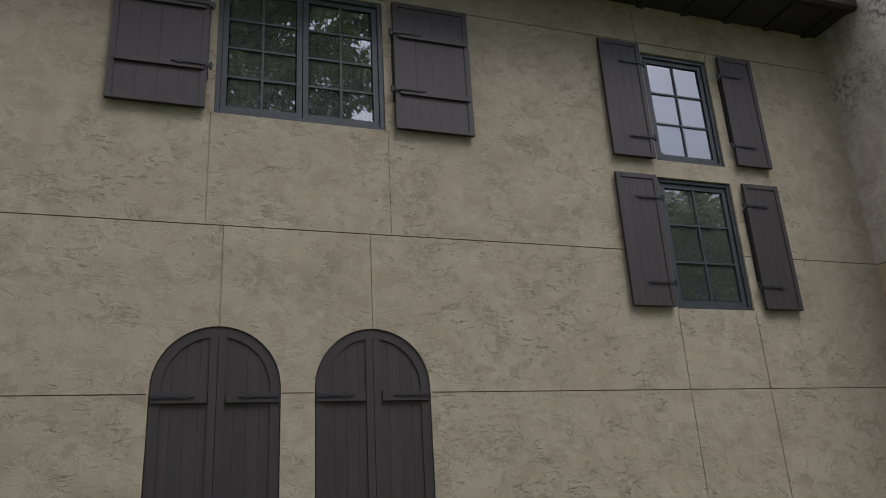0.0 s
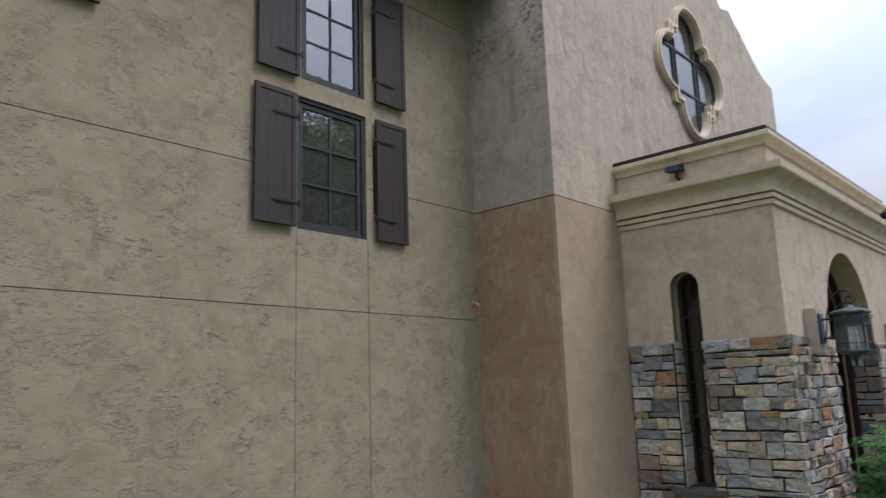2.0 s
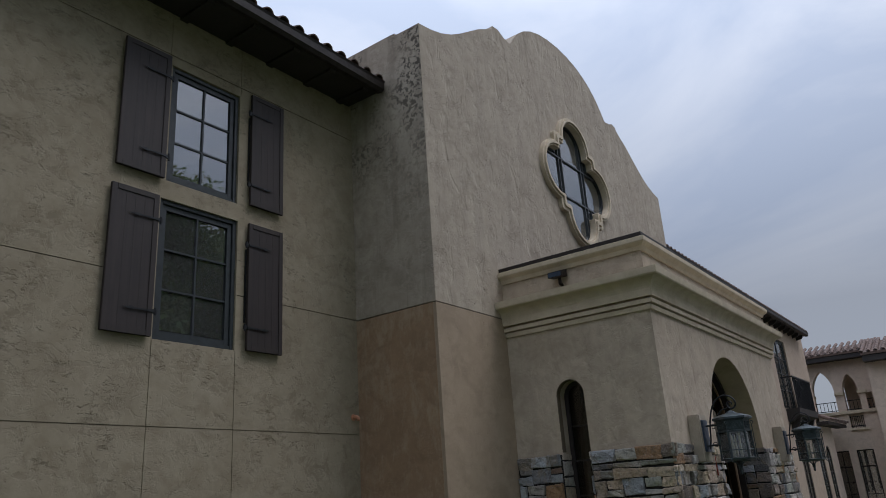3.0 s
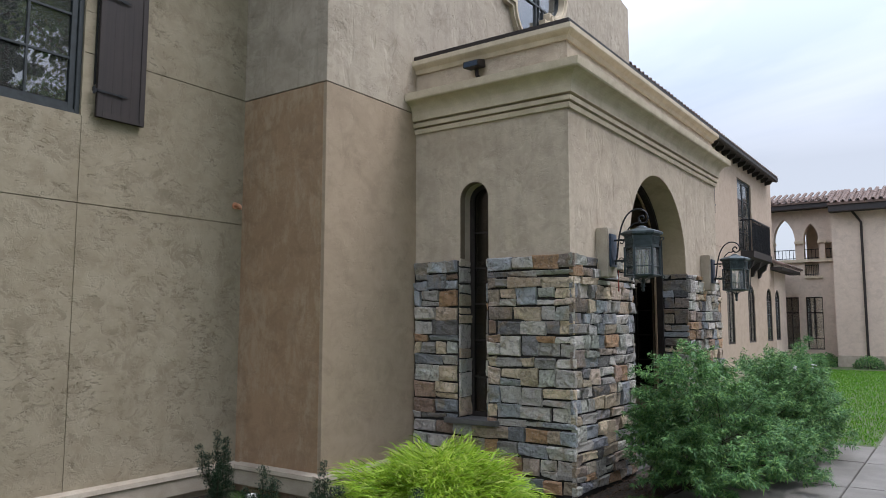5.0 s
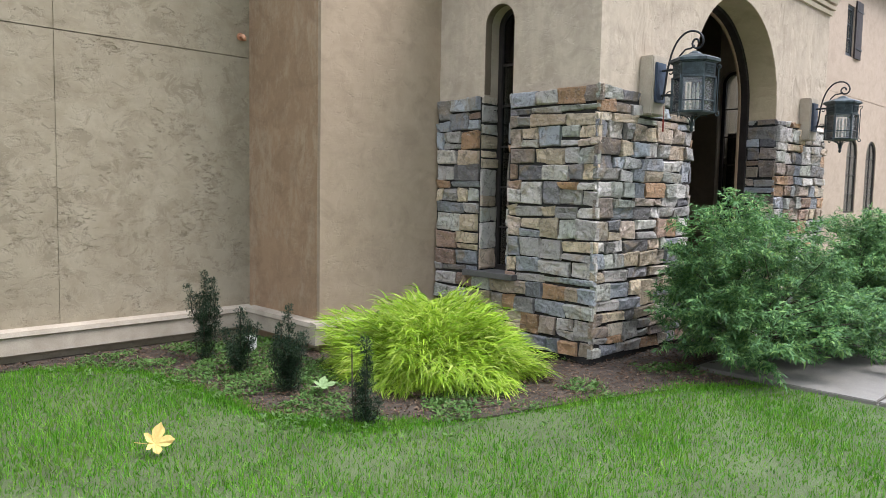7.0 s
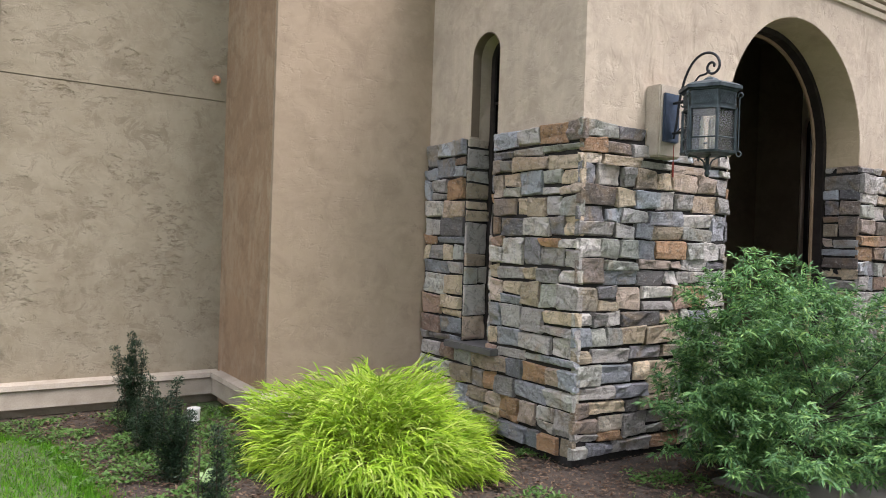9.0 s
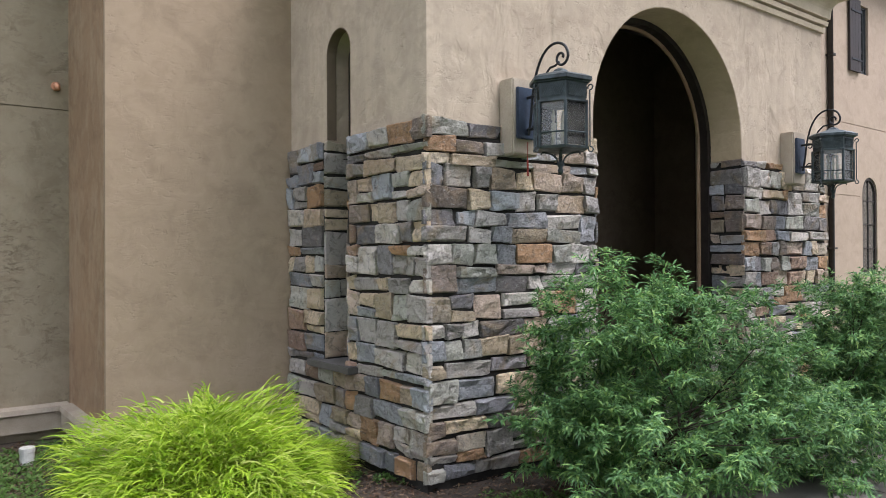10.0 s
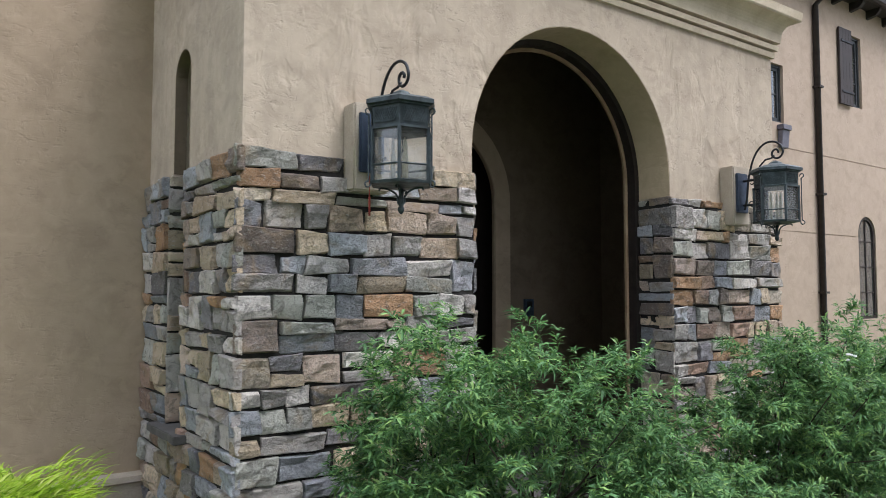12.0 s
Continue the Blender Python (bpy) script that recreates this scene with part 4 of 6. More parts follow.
tagged(finish("backdrop_curtain", one_box(22.42, 22.85, RY + 0.26, RY + 0.28, 5.2, 6.72), M_CURTAIN), "pale drawn curtain behind the pane", "curtain", kind="structure")


def far_shutter(x0, x1, z0, z1, y, label):
    s = empty("shutter", label, "shutter", "plank shutters on the wing")
    n = 4
    for i in range(n):
        part("plank", one_box(x0 + i * (x1 - x0) / n + 0.002, x0 + (i + 1) * (x1 - x0) / n - 0.002, y, y + 0.04, z0, z1), M_SHUTTER, s)
    for z in (z0 + 0.25, z1 - 0.25):
        part("strap_hinge", one_box(x0 + 0.06, x1 + 0.03, y - 0.012, y, z - 0.02, z + 0.02), M_IRON, s)


far_shutter(25.0, 25.5, 5.15, 6.62, RY - 0.045, "dark brown plank shutter, fixed beside the upper window")
far_shutter(21.88, 22.37, 5.24, 6.74, RY - 0.06, "dark brown plank shutter, open beside the window")
far_shutter(19.18, 19.32, 4.56, 5.64, RY - 0.06, "narrow dark brown plank shutter, open beside the window")
pb = empty("window_box", "small grey planter box under a window", "planter")
part("trough", one_prism([(RY - 0.10, 4.44), (RY, 4.44), (RY, 4.13), (RY - 0.07, 4.13)], "x", 19.70, 19.93), M_SLATE_BOX, pb, bevel=0.01)
part("rim", one_box(19.675, 19.955, RY - 0.125, RY - 0.001, 4.44, 4.53), M_SLATE_BOX, pb, bevel=0.008)

pipe = empty("downspout", "dark bronze round downspout on the wing wall", "downspout")
bm = B()
tube(bm, [(21.0, 5.86, 7.28), (21.0, 5.95, 7.1), (21.0, 6.14, 6.95), (21.0, 6.14, 0.25), (21.0, 6.0, 0.12)], 0.055, 10)
part("pipe", bm, M_BRONZE, pipe, smooth=True)
for z in (1.6, 3.4, 5.4):
    part("clip", one_box(20.93, 21.07, 6.06, 6.2, z - 0.02, z + 0.02), M_BRONZE, pipe)

bal = empty("balcony", "dark iron balcony on a carved timber bracket", "balcony")
part("floor_slab", one_prism([(5.76, 4.22), (6.2, 4.22), (6.2, 3.78), (6.05, 3.8), (5.9, 3.95), (5.78, 4.0)], "x", 28.65, 31.55), M_EAVE, bal, "dark timber balcony floor")
for x in (29.05, 30.1, 31.15):
    part("bracket", one_prism([(5.85, 3.92), (6.2, 3.76), (6.2, 3.4), (6.12, 3.42), (6.05, 3.6), (5.92, 3.7)], "x", x - 0.08, x + 0.08), M_EAVE, bal)
part("top_rail", one_box(28.7, 31.5, 5.79, 5.83, 5.27, 5.32), M_IRON, bal)
part("side_rail", one_box(28.7, 28.74, 5.83, 6.2, 5.27, 5.32), M_IRON, bal)
part("side_rail", one_box(31.46, 31.5, 5.83, 6.2, 5.27, 5.32), M_IRON, bal)
bal_mesh = None
for x, y in [(28.72 + 0.115 * i, 5.81) for i in range(25)] + [(28.72, 5.9), (28.72, 6.0), (28.72, 6.1), (31.48, 5.9), (31.48, 6.0), (31.48, 6.1)]:
    if bal_mesh is None:
        b = part("baluster", one_box(-0.009, 0.009, -0.009, 0.009, 4.22, 5.27), M_IRON, bal)
        bal_mesh = b.data
    else:
        b = new("baluster", bal_mesh)
        b.parent = bal
    b.location = (x, y, 0)
part("panel", one_box(28.76, 31.44, 5.822, 5.828, 4.24, 5.2), M_BACKPLATE, bal, "blue-grey mesh screen")

# small tiled roof on the extension
ex = tagged(finish("roof_extension", one_prism([(5.75, 3.98), (5.75, 4.05), (7.6, 4.85), (7.6, 4.78)], "x", 33.3, 37.3), M_TILE), "small clay-tile lean-to roof", "roof", kind="structure")
part("eave_board", one_box(33.3, 37.3, 5.78, 6.2, 3.84, 3.97), M_EAVE, ex)
for i in range(17):
    for j in range(4):
        t = new("roof_tile", TILE)
        t.parent = ex
        t.matrix_basis = pose(33.42 + 0.245 * i, 5.70 + 0.40 * j * math.cos(0.4), 4.02 + 0.40 * j * math.sin(0.4), 23, 0, 0)

# ---- far building with the pointed loggia ----
FX = 38.0
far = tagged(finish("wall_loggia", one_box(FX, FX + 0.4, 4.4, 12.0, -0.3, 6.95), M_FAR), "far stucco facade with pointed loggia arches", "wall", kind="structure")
cut = B()
for cy, h, rise in ((6.5, 0.44, 1.32), (5.41, 0.30, 1.45), (7.7, 0.44, 1.32)):
    tall = [(y, z if z < 5.42 else 5.41 + (z - 5.41) * rise) for y, z in arch(cy, h, 4.58, 5.41, 10, True)]
    prism(cut, tall, "x", FX - 0.1, FX + 0.6)
box(cut, FX - 0.1, FX + 0.6, 4.60, 4.86, 4.58, 5.28)
box(cut, FX - 0.1, FX + 0.25, 5.13, 5.70, 3.84, 4.44)
for a, b in ((6.02, 6.65), (5.06, 5.74)):
    box(cut, FX - 0.1, FX + 0.6, a, b, 0.62, 2.92)
carve(far, cut)
tagged(finish("wall_loggia_rear", one_box(FX + 2.6, FX + 2.8, 2.0, 6.0, -0.3, 6.95), M_FAR), "rear wall of the loggia", "wall", kind="structure")
tagged(finish("floor_loggia", one_box(FX + 0.4, FX + 2.6, 4.4, 12.0, 3.9, 4.1), M_FAR), "loggia floor", "floor", kind="structure")
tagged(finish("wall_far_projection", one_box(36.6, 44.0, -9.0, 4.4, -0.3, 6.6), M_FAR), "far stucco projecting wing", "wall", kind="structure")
tagged(finish("trim_far_base", one_box(36.5, 36.6, -9.0, 4.4, -0.1, 0.45), M_PLINTH), "pale plaster base of the far wing", "plinth", kind="structure")
tagged(finish("trim_loggia_sill", one_box(FX - 0.1, FX, 4.41, 8.6, 4.45, 4.58), M_CAST), "cast-stone sill band under the loggia", "sill", kind="structure")
for cy in (4.98, 5.885, 7.1):
    tagged(finish("trim_capital", one_box(FX - 0.08, FX + 0.45, cy - 0.19, cy + 0.19, 5.27, 5.41), M_CAST, 0.02), "cast-stone capital between the loggia arches", "capital", kind="structure")
for k, (a, b) in enumerate(((6.02, 6.65), (5.06, 5.74))):
    w = empty("window_%d" % (14 + k), "dark-framed gridded window of the far building", "window", kind="structure")
    y0, z0, z1 = FX + 0.15, 0.62, 2.92
    for nm, d in (("frame_jamb", (a, a + 0.05, z0, z1)), ("frame_jamb", (b - 0.05, b, z0, z1)), ("frame_head", (a + 0.05, b - 0.05, z1 - 0.05, z1)), ("frame_sill", (a + 0.05, b - 0.05, z0, z0 + 0.05)), ("transom", (a + 0.05, b - 0.05, 2.2, 2.26)), ("muntin", ((a + b) / 2 - 0.015, (a + b) / 2 + 0.015, z0 + 0.05, z1 - 0.05))):
        part(nm, one_box(y0, y0 + 0.08, d[0], d[1], d[2], d[3]), M_BRONZE, w)
    for z in (1.1, 1.6):
        part("muntin", one_box(y0 + 0.01, y0 + 0.06, a + 0.05, b - 0.05, z - 0.012, z + 0.012), M_BRONZE, w)
    p = part("pane", one_box(y0 + 0.03, y0 + 0.035, a + 0.05, b - 0.05, z0 + 0.05, z1 - 0.05), M_GLASS, w)
    p.visible_shadow = False
# dark sheet in place of the unlit room behind the far panes
tagged(finish("wall_far_room", one_box(FX + 0.9, FX + 1.0, 4.4, 12, 0, 3.9), M_DARKROOM), "dark sheet for the unlit room behind the far windows", "wall", kind="structure")
guard = empty("balcony_guard", "dark iron guard in a recess under the loggia", "railing")
for z in (3.90, 4.30):
    part("rail", one_box(FX + 0.04, FX + 0.07, 5.13, 5.70, z, z + 0.03), M_IRON, guard)
for i in range(8):
    part("baluster", one_box(FX + 0.045, FX + 0.065, 5.16 + 0.07 * i, 5.175 + 0.07 * i, 3.84, 4.30), M_IRON, guard)
tagged(finish("trim_guard_sill", one_box(FX - 0.08, FX, 5.0, 5.76, 3.74, 3.83), M_CAST), "cast-stone sill under the guard", "sill", kind="structure")
rail = empty("loggia_railing", "thin dark iron railing in the loggia", "railing")
for z in (5.0, 4.62):
    part("rail", one_box(FX + 0.05, FX + 0.08, 4.6, 8.4, z, z + 0.03), M_IRON, rail)
for i in range(26):
    part("baluster", one_box(FX + 0.055, FX + 0.075, 4.65 + 0.15 * i, 4.67 + 0.15 * i, 4.6, 5.0), M_IRON, rail)
fr = tagged(finish("roof_far", one_prism([(FX - 0.6, 6.98), (FX - 0.6, 7.06), (FX + 1.6, 7.62), (FX + 4.0, 6.98)], "y", 4.0, 14.0), M_TILE), "clay barrel-tile roof of the far building", "roof", kind="structure")
part("eave_board", one_box(FX - 0.55, FX, 4.0, 12.0, 6.78, 6.97), M_EAVE, fr)
for i in range(30):
    for j in range(5):
        t = new("roof_tile", TILE)
        t.parent = fr
        t.matrix_basis = pose(FX - 0.65 + 0.40 * j * math.cos(0.313), 4.1 + 0.27 * i, 7.07 + 0.40 * j * math.sin(0.313), 18, 0, -90)
fp = tagged(finish("roof_far_projection", one_prism([(36.0, 6.62), (36.0, 6.72), (38.2, 7.45), (41.0, 6.62)], "y", -9.6, 4.45), M_TILE), "clay-tile hip roof of the far wing", "roof", kind="structure")
part("eave_board", one_box(36.05, 36.6, -9.6, 4.42, 6.36, 6.61), M_EAVE, fp)
for i in range(30):
    for j in range(6):
        t = new("roof_tile", TILE)
        t.parent = fp
        t.matrix_basis = pose(35.95 + 0.40 * j * math.cos(0.33), 4.4 - 0.27 * i, 6.73 + 0.40 * j * math.sin(0.33), 19, 0, -90)
dp = empty("downspout", "dark bronze downspout on the far wing", "downspout")
bm = B()
tube(bm, [(36.2, 3.75, 6.6), (36.45, 3.55, 6.3), (36.53, 3.3, 5.9), (36.53, 3.3, 0.2)], 0.05, 8)
part("pipe", bm, M_BRONZE, dp)

# ---- wall lanterns ----


def lantern(cx):
    """A six-sided iron lantern hung out from the wall on a scrolled bracket."""
    L = empty("wall_lantern", "six-sided dark iron wall lantern with scrolled bracket", "lantern", "lanterns beside the arch")
    block = empty("trim_lantern_block", "cream plaster mounting block for a lantern", "mounting block", kind="structure")
    part("block", one_box(cx - 0.118, cx + 0.13, 3.09, 3.235, 2.225, 2.755), M_PLINTH, block, bevel=0.012)
    cy = 2.76
    part("back_plate", one_box(cx - 0.09, cx + 0.075, 3.066, 3.092, 2.335, 2.69), M_BACKPLATE, L, "blue-black steel back plate", bevel=0.006)
    R = 0.178
    turn = radians(54)
    bm = B()
    lathe(bm, [(R + 0.02, 2.655), (R + 0.038, 2.662), (R + 0.038, 2.685), (R - 0.005, 2.705), (0.06, 2.735), (0.045, 2.75), (0.012, 2.765)], 6, cx, cy, turn)
    part("roof", bm, M_LANTERN, L)
    bm = B()
    lathe(bm, [(R - 0.03, 2.52), (R + 0.012, 2.522), (R + 0.012, 2.535), (R - 0.004, 2.538), (R + 0.002, 2.645), (R + 0.016, 2.65), (R + 0.016, 2.66), (R - 0.03, 2.66)], 6, cx, cy, turn)
    band = part("vent_band", bm, M_LANTERN, L)
    corner = [(cx + R * math.cos(turn + math.pi / 3 * k), cy + R * math.sin(turn + math.pi / 3 * k)) for k in range(7)]
    for k in range(6):
        (xa, ya), (xb, yb) = corner[k], corner[k + 1]
        bm = B()
        nx, ny = (ya - yb), (xb - xa)
        ln = math.hypot(nx, ny)
        sgn = 1 if (nx * ((xa + xb) / 2 - cx) + ny * ((ya + yb) / 2 - cy)) > 0 else -1
        ox, oy = sgn * nx / ln * 0.006, sgn * ny / ln * 0.006
        for i in range(9):
            for s in (-1, 1):
                u0, u1 = 0.12 + i * 0.085, 0.12 + i * 0.085 + s * 0.20
                z0, z1 = 2.555, 2.63
                if not 0.1 <= u1 <= 0.92:
                    f = ((0.1 if u1 < 0.1 else 0.92) - u0) / (u1 - u0)
                    u1, z1 = u0 + (u1 - u0) * f, z0 + (z1 - z0) * f
                if abs(z1 - z0) > 0.015:
                    tube(bm, [(xa + (xb - xa) * u0 + ox, ya + (yb - ya) * u0 + oy, z0), (xa + (xb - xa) * u1 + ox, ya + (yb - ya) * u1 + oy, z1)], 0.0032, 4)
        part("lattice", bm, M_LANTERN, band)
        bm = B()
        tube(bm, [(xa, ya, 2.232), (xa, ya, 2.53)], 0.0115, 6)
        part("post", bm, M_LANTERN, L)
        bm = B()
        tube(bm, [(xa, ya, 2.325), (xb, yb, 2.325)], 0.006, 5)
        part("guard_bar", bm, M_LANTERN, L)
        f = 0.93
        q = [(cx + (x - cx) * f, cy + (y - cy) * f) for x, y in ((xa, ya), (xb, yb))]
        bm = B()
        v = [bm.verts.new((q[a][0] * (1 - e) + cx * e, q[a][1] * (1 - e) + cy * e, z)) for a, z, e in ((0, 2.245, 0), (1, 2.245, 0), (1, 2.525, 0), (0, 2.525, 0), (0, 2.245, 0.02), (1, 2.245, 0.02), (1, 2.525, 0.02), (0, 2.525, 0.02))]
        for face in ((0, 1, 2, 3), (7, 6, 5, 4), (0, 4, 5, 1), (1, 5, 6, 2), (2, 6, 7, 3), (3, 7, 4, 0)):
            bm.faces.new([v[i] for i in face])
        g = part("pane", bm, M_LAMP_GLASS, L, "clear seeded glass pane")
        g.visible_shadow = False
        # corner scroll at three of the posts
        if k % 2 == 0:
            dx, dy = (xa - cx) / R, (ya - cy) / R
            bm = B()
            for zc, up in ((2.60, 1), (2.235, -1)):
                pts = [(xa + dx * (0.022 + 0.024 * math.sin(t) * (1 - t / 9)), ya + dy * (0.022 + 0.024 * math.sin(t) * (1 - t / 9)), zc + up * 0.026 * (1 - math.cos(t)) * (1 - t / 9)) for t in (0.5 * i for i in range(11))]
                tube(bm, pts, 0.005, 5)
            tube(bm, [(xa + dx * 0.022, ya + dy * 0.022, 2.235), (xa + dx * 0.022, ya + dy * 0.022, 2.60)], 0.005, 5)
            part("scroll", bm, M_LANTERN, L)
    bm = B()
    lathe(bm, [(0.03, 2.205), (R - 0.03, 2.215), (R + 0.012, 2.222), (R + 0.016, 2.236), (R - 0.02, 2.244)], 6, cx, cy, turn)
    part("base_ring", bm, M_LANTERN, L)
    bm = B()
    lathe(bm, [(0.004, 2.062), (0.016, 2.075), (0.02, 2.092), (0.012, 2.108), (0.024, 2.125), (0.014, 2.15), (0.012, 2.205)], 10, cx, cy)
    fin = part("finial", bm, M_LANTERN, L, smooth=True)
    for k in range(4):
        a = math.pi / 4 + k * math.pi / 2
        pts = [(cx + math.cos(a) * (0.02 + 0.10 * u - 0.02 * math.sin(6 * u)), cy + math.sin(a) * (0.02 + 0.10 * u - 0.02 * math.sin(6 * u)), 2.125 + 0.085 * math.sin(2.2 * u)) for u in (i / 9 for i in range(10))]
        bm = B()
        tube(bm, pts, 0.006, 5)
        part("scroll", bm, M_LANTERN, fin)
    # candles
    for k in range(3):
        a = 2 * math.pi * k / 3 + 0.4
        bm = B()
        lathe(bm, [(0.014, 2.25), (0.014, 2.40), (0.006, 2.41), (0.013, 2.43), (0.012, 2.45), (0.003, 2.49)], 8, cx + 0.045 * math.cos(a), cy + 0.045 * math.sin(a))
        part("candle", bm, M_CANDLE, L, "ivory candle bulb", smooth=True)
    # main scroll, in the plane square to the wall
    pts = [(cx, 3.055, 2.36), (cx, 3.03, 2.48), (cx, 3.02, 2.60), (cx, 3.0, 2.70), (cx, 2.97, 2.80), (cx, 2.92, 2.885), (cx, 2.85, 2.935), (cx, 2.775, 2.94), (cx, 2.71, 2.905), (cx, 2.685, 2.845)]
    pts += [(cx, 2.748 - 0.062 * (1 - t / 8.5) * math.cos(t), 2.835 - 0.062 * (1 - t / 8.5) * math.sin(t)) for t in (0.35 * i for i in range(1, 20))]
    for _ in range(2):
        pts = [pts[0]] + [tuple(a * (1 - f) + b * f for a, b in zip(p, q)) for p, q in zip(pts, pts[1:]) for f in (0.25, 0.75)] + [pts[-1]]
    bm = B()
    tube(bm, pts, 0.0095, 7)
    part("bracket_scroll", bm, M_IRON, L, smooth=True)
    bm = B()
    tube(bm, [(cx, 2.93, 2.68), (cx, 2.90, 2.74), (cx, 2.85, 2.785), (cx, 2.80, 2.79), (cx, 2.765, 2.81)], 0.008, 6)
    part("bracket_scroll", bm, M_IRON, L)
    for z in (2.40, 2.62):
        bm = B()
        tube(bm, [(cx, 3.07, z), (cx, 2.93, z)], 0.011, 6)
        part("bracket_arm", bm, M_IRON, L)
    for zc in (2.40, 2.60):
        bm = B()
        pts = [(cx, 2.985 + 0.036 * (1 - t / 9) * math.cos(t), zc + 0.036 * (1 - t / 9) * math.sin(t)) for t in (0.5 * i for i in range(13))]
        tube(bm, pts, 0.0055, 5)
        part("bracket_scroll", bm, M_IRON, L)
    return L


lantern(9.725)
lantern(13.575)
cord = empty("hanging_cord", "thin red cord hanging under the lantern", "cord")
bm = B()
tube(bm, [(9.66, 3.0, 2.30), (9.66, 3.0, 2.18)], 0.003, 5)
tube(bm, [(9.66, 3.0, 2.18), (9.66, 3.0, 2.07)], 0.007, 6)
part("cord", bm, M_RED, cord)

# slit windows
for k, sx in enumerate((PX0 + 0.20, PX1 - 0.25)):
    w = empty("window_%d" % (16 + k), "tall narrow slit window with a dark frame", "window", kind="structure")
    f = part("frame", one_prism(arch(SLIT[0], SLIT[1] - 0.002, SLIT[2], SLIT[3], 12), "x", sx, sx + 0.05), M_BRONZE, w)
    carve(f, one_prism(arch(SLIT[0], SLIT[1] - 0.05, SLIT[2] + 0.05, SLIT[3], 12), "x", sx - 0.1, sx + 0.2))
    p = part("pane", one_prism(arch(SLIT[0], SLIT[1] - 0.05, SLIT[2] + 0.05, SLIT[3], 12), "x", sx + 0.022, sx + 0.027), M_SLIT, w)
    p.visible_shadow = False
    for z in (1.15, 1.55, 1.95, 2.35, 2.75):
        part("muntin", one_box(sx + 0.012, sx + 0.038, SLIT[0] - 0.136, SLIT[0] + 0.136, z - 0.009, z + 0.009), M_BRONZE, w)

# ---- stone facing of the porch ----


def pack(u0, u1, v0, v1, hole=None, seed=1, heights=(2, 3, 4, 4, 4, 5, 5, 6), du=0.05, dv=0.037):
    """Random coursed rubble: rectangles that fill the field, larger and smaller mixed."""
    rng = random.Random(seed)
    nu, nv = max(2, round((u1 - u0) / du)), round((v1 - v0) / dv)
    du, dv = (u1 - u0) / nu, (v1 - v0) / nv
    full = np.zeros((nv, nu), bool)
    if hole:
        for j in range(nv):
            for i in range(nu):
                u, v = u0 + (i + 0.5) * du, v0 + (j + 0.5) * dv
                full[j, i] = hole[0] < u < hole[1] and hole[2] < v < hole[3]
    courses, j = [], 0
    while j < nv:
        h = rng.choice(heights)
        h = nv - j if nv - j - h < 2 else h
        courses.append((j, h))
        j += h
    out = []

    def lay(i, w, j, h):
        full[j:j + h, i:i + w] = True
        out.append((u0 + i * du, u0 + (i + w) * du, v0 + j * dv, v0 + (j + h) * dv))

    for c, (j, h) in enumerate(courses):
        i = 0
        while i < nu:
            if full[j:j + h, i].any():
                i += 1
                continue
            w = rng.choice((3, 4, 5, 6, 7, 8) if h < 4 else (2, 3, 3, 4, 4, 5, 5, 6, 7))
            w = max(w, h - 1)
            k = 0
            while k < w and i + k < nu and not full[j:j + h, i + k].any():
                k += 1
            if i + k == nu - 1 and not full[j:j + h, nu - 1].any():
                k += 1
            w, dice = k, rng.random()
            up = courses[c + 1][1] if c + 1 < len(courses) else 0
            if dice < 0.20 and up and h + up < 8 and h + up - 2 <= w < 7 and not full[j + h:j + h + up, i:i + w].any():
                lay(i, w, j, h + up)
            elif dice < 0.38 and h > 4:
                lay(i, w, j, h // 2)
                lay(i, w, j + h // 2, h - h // 2)
            else:
                lay(i, w, j, h)
            i += w
    return out


def arris(i, n, size):
    """Grid lines over a stone's face: the outermost cells are a narrow chipped edge."""
    e = min(0.3, 0.006 / size)
    return 0.0 if i == 0 else 1.0 if i == n else e + (1 - 2 * e) * (i - 1) / (n - 2)


